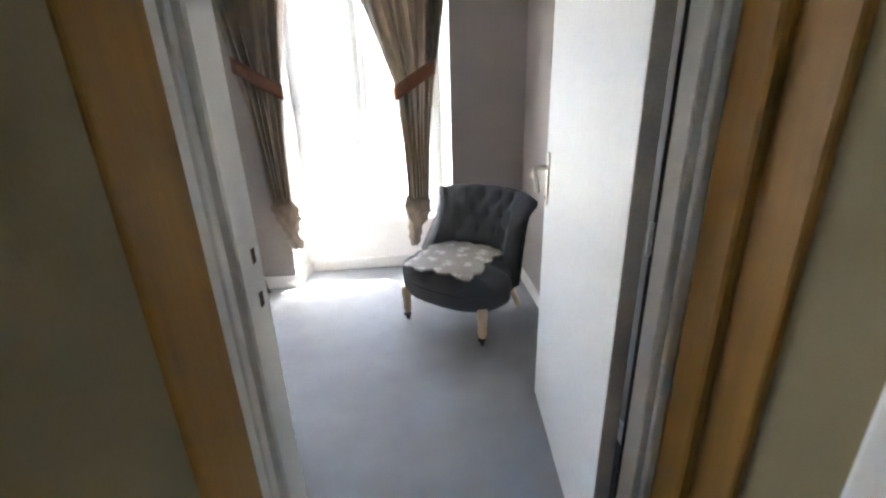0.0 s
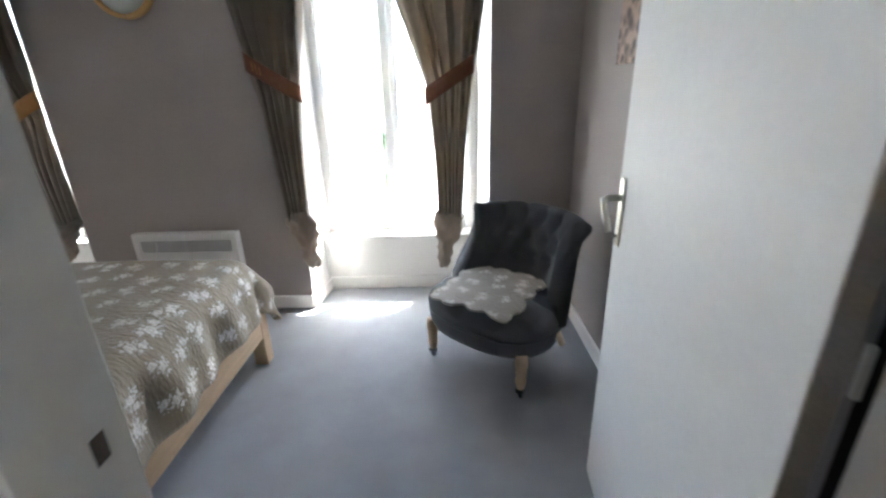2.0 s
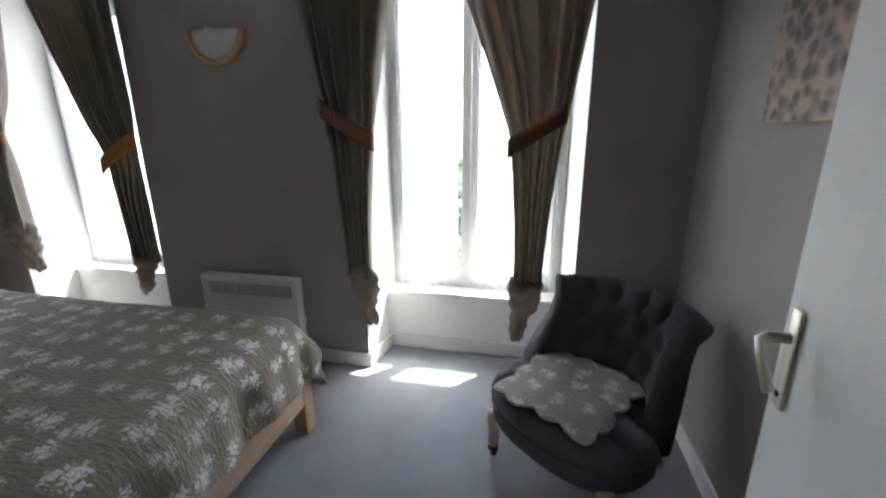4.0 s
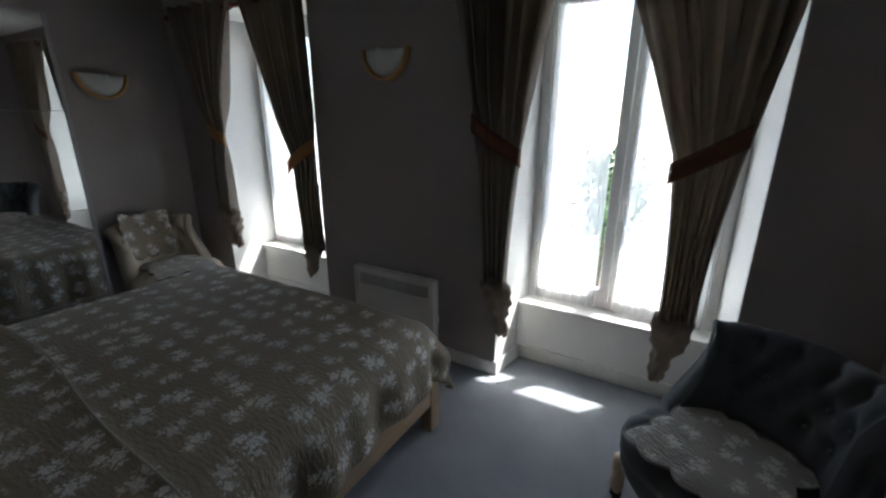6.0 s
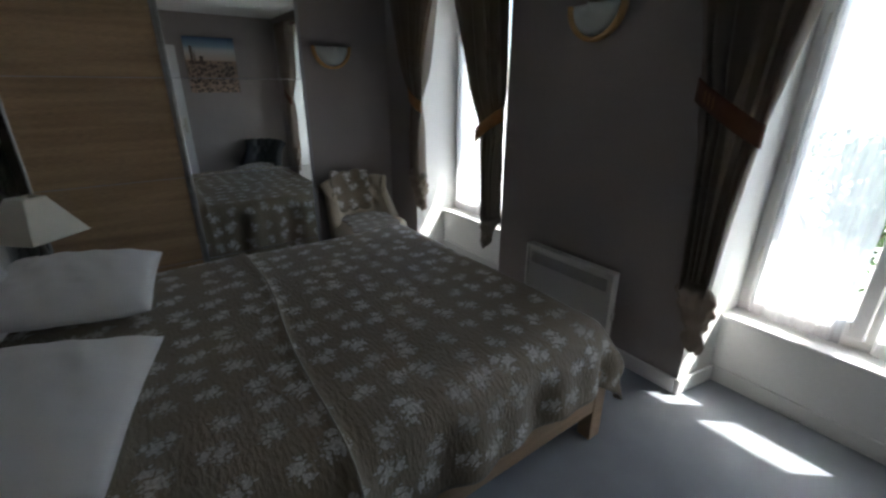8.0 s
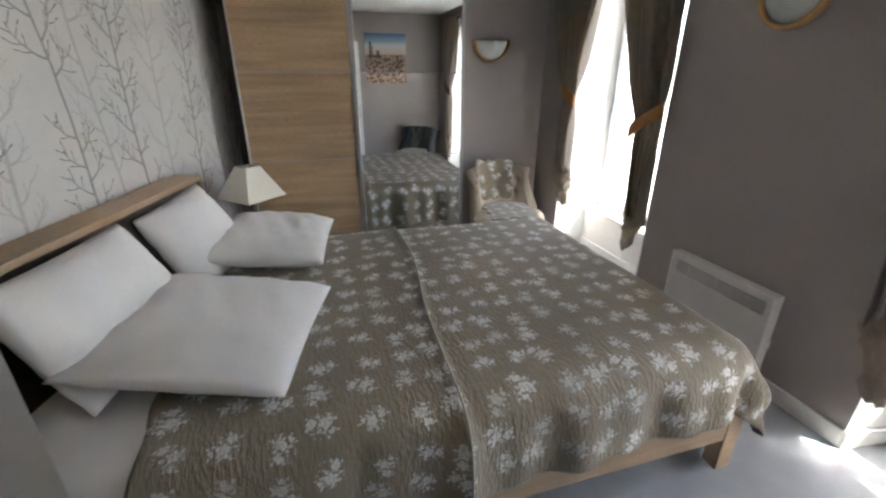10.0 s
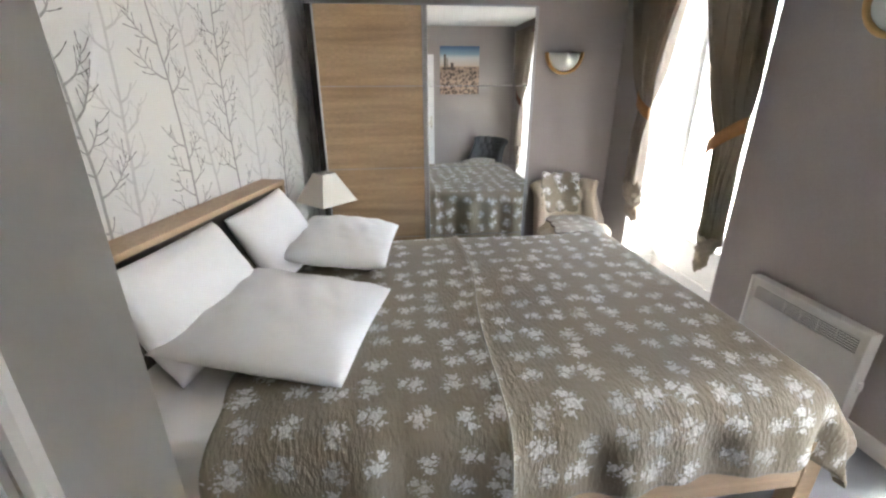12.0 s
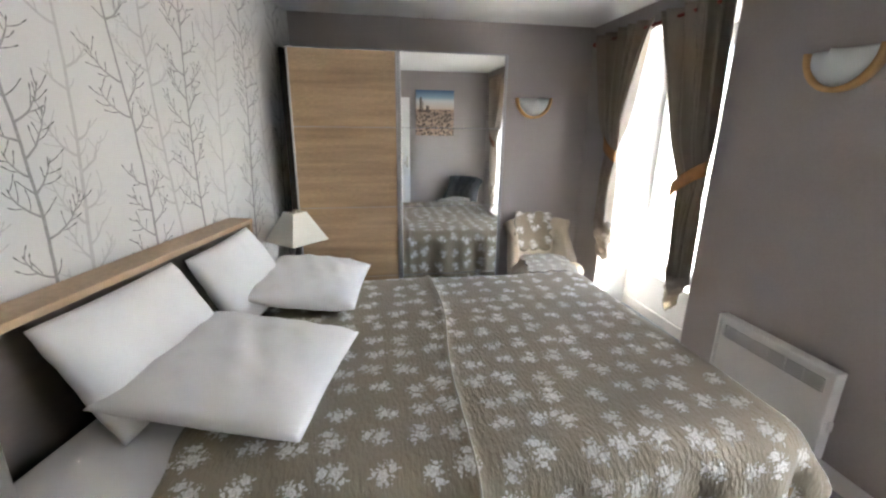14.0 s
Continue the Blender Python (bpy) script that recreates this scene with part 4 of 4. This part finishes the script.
# ---- slipper chairs ----
def slipper_chair(m, cloth, wood, label, caster):
    """Low button-backed chair; front towards -y, origin on the floor between the front legs."""
    th = empty("slipper_chair", m, label, "chair")
    # seat
    nA, nR = 56, 18

    def foot(a):
        c, s = math.cos(a), math.sin(a)
        rx = 0.345 if s < 0 else 0.295
        ry = 0.29 if s < 0 else 0.27
        k = (abs(c) ** 2.7 + abs(s) ** 2.7) ** (-1 / 2.7)
        return Vector((rx * k * c, 0.22 + ry * k * s, 0))
    prof = [(0.0, 0.405)] + [(r, 0.405 - 0.022 * r ** 3) for r in (0.15, 0.3, 0.45, 0.6, 0.72, 0.82)] + [(0.9, 0.383), (0.97, 0.362), (1.0, 0.335), (0.995, 0.308), (0.97, 0.292), (0.985, 0.28), (0.975, 0.235), (0.93, 0.205), (0.5, 0.2), (0.0, 0.2)]
    buttons = [(x, y) for y, xs2 in ((0.08, (-0.2, -0.07, 0.07, 0.2)), (0.2, (-0.14, 0, 0.14)), (0.32, (-0.2, -0.07, 0.07, 0.2))) for x in xs2]
    bm = bmesh.new()
    rings = []
    centre = Vector((0, 0.22, 0))
    for i, (r, z) in enumerate(prof):
        ring = []
        for k in range(nA):
            a = 2 * math.pi * k / nA
            p = centre + (foot(a) - centre) * max(r, 0.002)
            dz = 0
            if i <= 8:
                for bx, by in buttons:
                    dd = (p.x - bx) ** 2 + (p.y - by) ** 2
                    dz -= 0.026 * math.exp(-dd / 0.0012)
                if 0.6 < r and math.sin(a) < 0.2:
                    dz -= 0.032 * (abs(math.cos(a * 5.5)) ** 8) * (1 if r < 0.99 else 0.4)
            ring.append(bm.verts.new((p.x, p.y, z + dz)))
        rings.append(ring)
    for a, b in zip(rings, rings[1:]):
        for k in range(nA):
            bm.faces.new((a[k], a[(k + 1) % nA], b[(k + 1) % nA], b[k]))
    part("seat", bm, cloth, th, "", True)
    part("seat_piping", tube([foot(2 * math.pi * k / 48) * 1.0 + (foot(2 * math.pi * k / 48) - centre) * -0.025 + Vector((0, 0, 0.288)) for k in range(49)], 0.007, 6), cloth, th, "", True)
    # back: a profile swept round a curve
    inner = [(-0.02, 0.34), (-0.015, 0.38), (-0.014, 0.405), (-0.012, 0.43), (-0.006, 0.47), (0.0, 0.51), (0.008, 0.55), (0.016, 0.59), (0.026, 0.63), (0.04, 0.665), (0.055, 0.695), (0.072, 0.722)]
    over = [(0.095, 0.745), (0.122, 0.752), (0.148, 0.742), (0.163, 0.718), (0.16, 0.69), (0.142, 0.668), (0.118, 0.64), (0.098, 0.57), (0.085, 0.48), (0.078, 0.38), (0.07, 0.28), (0.03, 0.25)]
    prof2 = inner + over

    def back_angle(z):
        """Half the angle that the back wraps, wider low down where it runs out into short arms."""
        h = min(max((z - 0.40) / 0.28, 0), 1)
        return radians(50 + 24 * (1 - h) ** 1.5)
    nu = 72
    bm = bmesh.new()
    sweep = []
    for i in range(nu + 1):
        u = -1 + 2 * i / nu
        row = []
        for k, (o, z) in enumerate(prof2):
            phi = u * back_angle(z)
            base = Vector((0.285 * math.sin(phi), 0.17 + 0.285 * math.cos(phi) * 1.08, 0))
            nrm = Vector((math.sin(phi), math.cos(phi), 0))
            zz = 0.40 + (z - 0.40) * (1.0 - 0.02 * abs(u) ** 3) if z > 0.40 else z
            oo = o
            if k < len(inner) + 3:
                for row_n, (bz, cnt, shift) in enumerate(((0.50, 4, 0.0), (0.60, 5, 0.5), (0.695, 4, 0.0))):
                    for c in range(cnt):
                        bu = (c - (cnt - 1) / 2) * 0.36
                        dd = ((u - bu) * 0.29) ** 2 + (z - bz) ** 2
                        oo += 0.05 * math.exp(-dd / 0.0010)
                if z > 0.66:
                    crease = abs(math.cos(math.pi * (u / 0.36 + 0.5))) ** 8
                    oo += 0.011 * crease
                    zz -= 0.010 * crease
                if z > 0.4:
                    oo -= 0.014
            row.append(bm.verts.new(base + nrm * oo + Vector((0, 0, zz))))
        sweep.append(row)
    npf = len(prof2)
    for a, b in zip(sweep, sweep[1:]):
        for k in range(npf):
            bm.faces.new((a[k], a[(k + 1) % npf], b[(k + 1) % npf], b[k]))
    bm.faces.new(sweep[0]), bm.faces.new(sweep[-1])
    back = part("backrest", bm, cloth, th, "deep-buttoned backrest with a rolled top", True)
    for bz, cnt in ((0.50, 4), (0.60, 5)):
        for c in range(cnt):
            u = (c - (cnt - 1) / 2) * 0.36
            phi = u * back_angle(bz)
            off = 0.022 + (0.006 if bz > 0.55 else -0.012)
            p = Vector((0.285 * math.sin(phi), 0.17 + 0.285 * math.cos(phi) * 1.08, bz - 0.005)) + Vector((math.sin(phi), math.cos(phi), 0)) * (off - 0.008)
            part("button", moved(lathe([(0.003, -0.004), (0.011, -0.001), (0.008, 0.003), (0.002, 0.005)], 10), Matrix.Translation(p) @ Vector((-math.sin(phi), -math.cos(phi), 0)).to_track_quat("Z", "Y").to_matrix().to_4x4()), cloth, back, "", True)
    # legs
    for sx in (-1, 1):
        leg = part("leg", moved(lathe([(0.026, 0.225), (0.03, 0.2), (0.03, 0.17), (0.022, 0.155), (0.027, 0.145), (0.027, 0.135), (0.02, 0.12), (0.026, 0.105), (0.025, 0.08), (0.017, 0.062), (0.019, 0.06), (0.016, 0.052)], 16), Matrix.Translation((sx * 0.265, 0.015, 0))), wood, th, "pale turned wooden leg", True)
        part("caster", merge(moved(lathe([(0.008, -0.01), (0.024, -0.008), (0.024, 0.008), (0.008, 0.01)], 16), Matrix.Translation((sx * 0.265, 0.022, 0.024)) @ pose(0, 0, 0, 0, 90, 20)), moved(box(-0.017, 0.017, -0.017, 0.017, 0.03, 0.056, 0.004, 1), Matrix.Translation((sx * 0.265, 0.012, 0)))), BLACK if caster else wood, leg, "black metal caster")
        part("leg", tube([(sx * 0.19, 0.42, 0.26), (sx * 0.2, 0.46, 0.15), (sx * 0.215, 0.53, 0.01)], 0.019, 8), wood, th, "pale splayed back leg")
    return th


chair_rot = -40.7
slipper_chair(pose(0.09, 2.525, 0, 0, 0, chair_rot) @ Matrix.Scale(1.03, 4), GREYCLOTH, TURNED, "slate grey button-backed slipper chair on turned legs with casters", True)
slipper_chair(pose(-3.36, 2.835, 0, 0, 0, 90), CREAM, TURNED, "cream button-backed slipper chair in the corner", True)


def pad_mesh(size, top):
    """A square seat pad with a scalloped edge, lying on a slightly domed seat."""
    bm = bmesh.new()
    uvl = bm.loops.layers.uv.new("uv")
    nA, nR = 96, 12
    rings = []
    for j in range(nR + 1):
        r = j / nR
        ring = []
        for k in range(nA):
            a = 2 * math.pi * k / nA
            sq = (abs(math.cos(a)) ** 6 + abs(math.sin(a)) ** 6) ** (-1 / 6)
            rad = size * (0.88 + 0.12 * sq ** 3 / 1.5) * sq * 0.93 * (1 + 0.13 * (abs(math.sin(a * 6 + math.pi / 4)) - 0.5))
            x, y = rad * max(r, 0.004) * math.cos(a), rad * max(r, 0.004) * math.sin(a)
            ring.append(bm.verts.new((x, y, top(x, y) + 0.004 * noise.noise(Vector((x * 14, y * 14, 2))))))
        rings.append(ring)
    for p, q in zip(rings, rings[1:]):
        for k in range(nA):
            fc = bm.faces.new((p[k], p[(k + 1) % nA], q[(k + 1) % nA], q[k]))
            for lp in fc.loops:
                lp[uvl].uv = (lp.vert.co.x, lp.vert.co.y)
    return bm


def rim_of(cover, th):
    """Bound edge along a pad's outer ring of 96 points."""
    ring = [v.co.copy() for v in cover.data.vertices][-96:]
    part("bound_edge", tube(ring + ring[:1], 0.004, 6), PADCLOTH, th, "", True)


pad = empty("seat_pad", pose(0.09, 2.525, 0, 0, 0, chair_rot) @ Matrix.Scale(1.03, 4) @ pose(-0.02, 0.175, 0.404, 3, 0, 6), "grey floral quilted seat pad with scalloped edges, on the grey chair", "seat pad")
pc = part("cover", pad_mesh(0.232, lambda x, y: 0.012 - 0.55 * max(0, math.hypot(x, y) - 0.12) ** 2), PADCLOTH, pad, "", True)
pc.modifiers.new("thickness", "SOLIDIFY").thickness = 0.01
rim_of(pc, pad)
throw = empty("seat_pad", pose(-3.36, 2.835, 0, 0, 0, 90) @ pose(-0.07, 0.45, 0.635, 74, 0, 0), "taupe floral quilted pad laid over the cream chair's back", "seat pad")
pc = part("cover", pad_mesh(0.195, lambda x, y: 0.012 + 1.7 * x * x), FLORAL, throw, "", True)
pc.modifiers.new("thickness", "SOLIDIFY").thickness = 0.008
rim_of(pc, throw)

far_pad = empty("seat_pad", pose(-3.36, 2.835, 0, 0, 0, 90) @ pose(0, 0.17, 0.404, 3, 0, -4), "grey floral quilted seat pad with scalloped edges, on the cream chair", "seat pad")
pc = part("cover", pad_mesh(0.235, lambda x, y: 0.012 - 0.55 * max(0, math.hypot(x, y) - 0.12) ** 2), PADCLOTH, far_pad, "", True)
pc.modifiers.new("thickness", "SOLIDIFY").thickness = 0.01
rim_of(pc, far_pad)

# ---- picture on the east wall ----
PIC = bpy.data.materials.new("desert_print")
PIC.use_nodes = True
nt = PIC.node_tree
N, L = nt.nodes.new, nt.links.new
co = N("ShaderNodeTexCoord")
sp = N("ShaderNodeSeparateXYZ")
L(co.outputs["Generated"], sp.inputs[0])
rp2 = N("ShaderNodeValToRGB")
els = rp2.color_ramp.elements
els[0].position, els[0].color = 0.0, (0.47, 0.33, 0.25, 1)
els[1].position, els[1].color = 1.0, (0.05, 0.12, 0.25, 1)
for pos, col in ((0.5, (0.3, 0.215, 0.165, 1)), (0.56, (0.36, 0.24, 0.17, 1)), (0.6, (0.62, 0.5, 0.4, 1)), (0.76, (0.6, 0.62, 0.62, 1)), (0.84, (0.25, 0.38, 0.5, 1))):
    e = els.new(pos)
    e.color = col
L(sp.outputs[2], rp2.inputs[0])
vo = N("ShaderNodeTexVoronoi")
vo.inputs["Scale"].default_value = 20.0
no = N("ShaderNodeTexNoise")
no.inputs["Scale"].default_value = 18.0
L(co.outputs["Object"], vo.inputs[0]), L(co.outputs["Object"], no.inputs[0])
st = N("ShaderNodeMath")
st.operation = "MULTIPLY"
L(vo.outputs["Distance"], st.inputs[0]), L(no.outputs[0], st.inputs[1])
sr = N("ShaderNodeMapRange")
sr.inputs[1].default_value, sr.inputs[2].default_value, sr.inputs[3].default_value, sr.inputs[4].default_value = 0.13, 0.33, 0.2, 1.15
L(st.outputs[0], sr.inputs[0])
low = N("ShaderNodeMath")
low.operation = "LESS_THAN"
low.inputs[1].default_value = 0.57
L(sp.outputs[2], low.inputs[0])
mx = N("ShaderNodeMix")
mx.data_type = "FLOAT"
L(low.outputs[0], mx.inputs[0])
mx.inputs[2].default_value = 1.0
L(sr.outputs[0], mx.inputs[3])
vm = N("ShaderNodeVectorMath")
vm.operation = "SCALE"
L(rp2.outputs[0], vm.inputs[0]), L(mx.outputs[0], vm.inputs[3])
L(vm.outputs[0], nt.nodes["Principled BSDF"].inputs["Base Color"])
pic = empty("canvas_picture", Matrix(), "canvas print of stony desert under blue sky", "picture")
part("canvas", box(EAST - 0.022, EAST - 0.0008, 2.075, 2.728, 1.445, 2.18, 0.003, 2), PIC, pic)
POST = mat("dark_print", (0.1, 0.07, 0.055), 0.7)
part("printed_tower", merge(box(EAST - 0.0235, EAST - 0.0222, 2.14, 2.175, 1.82, 2.06), box(EAST - 0.0235, EAST - 0.0222, 2.185, 2.2, 1.82, 2.0), box(EAST - 0.0235, EAST - 0.0222, 2.25, 2.3, 1.82, 1.93)), POST, pic, "dark printed tower")

# ---- outside ----
GRAVEL = mat("pale_gravel", (0.5, 0.47, 0.42), 0.9, spread=0.15, scale=2, bump=0.3, bump_scale=30)
structure("ground", box(-400, 400, -400, 800, -3.4, -3.2), GRAVEL, "pale gravel ground outside the windows", "ground")
# unseen overhang, added so that sun reaches only the lower panes
structure("sun_trim_slab", box(WEST - 0.3, EAST + 0.3, OUT, 4.78, 2.62, 2.70), WHITE, "unseen white slab added over the windows to trim the sun patches", "roof")
BARK = mat("bark", (0.12, 0.09, 0.06), 0.9, spread=0.3, scale=6)
LEAFG = mat("green_leaves", (0.06, 0.11, 0.03), 0.6, spread=0.4, scale=3)


def tree(x, y, h, seed):
    rnd = random.Random(seed)
    th = empty("tree", Matrix.Translation((x, y, -3.2)), "leafy green tree outside the window", "tree", "trees outside")
    trunk = [tube([(0, 0, 0), (0.1, 0, h * 0.3), (0.05, 0.1, h * 0.6), (0, 0, h * 0.8)], 0.13, 8)]
    for k in range(7):
        a, z = rnd.uniform(0, 6.3), h * rnd.uniform(0.3, 0.6)
        trunk.append(tube([(0.05, 0, z), (math.cos(a) * 0.6, math.sin(a) * 0.6, z + 0.5), (math.cos(a) * 1.1, math.sin(a) * 1.1, z + 1.2)], 0.04, 6))
    part("trunk", merge(*trunk), BARK, th)
    bm = bmesh.new()
    blobs = [(Vector((rnd.uniform(-1, 1) * h * 0.2, rnd.uniform(-1, 1) * h * 0.2, h * rnd.uniform(0.4, 1.0))), rnd.uniform(0.35, 0.75)) for _ in range(26)]
    for c, r in blobs:
        for _ in range(60):
            d = Vector((rnd.gauss(0, 1), rnd.gauss(0, 1), rnd.gauss(0, 1))).normalized() * r * rnd.uniform(0.6, 1.1)
            p = c + d
            e1 = Vector((rnd.gauss(0, 1), rnd.gauss(0, 1), rnd.gauss(0, 1))).normalized() * 0.09
            e2 = e1.orthogonal().normalized() * 0.06
            bm.faces.new([bm.verts.new(p + s1 * e1 + s2 * e2) for s1, s2 in ((-1, 0), (0, -1), (1, 0), (0, 1))])
    part("crown", bm, LEAFG, th)


tree(-2.0, 13.0, 3.6, 3)
tree(-8.5, 17.0, 5.0, 4)
tree(4.5, 19.0, 5.5, 5)
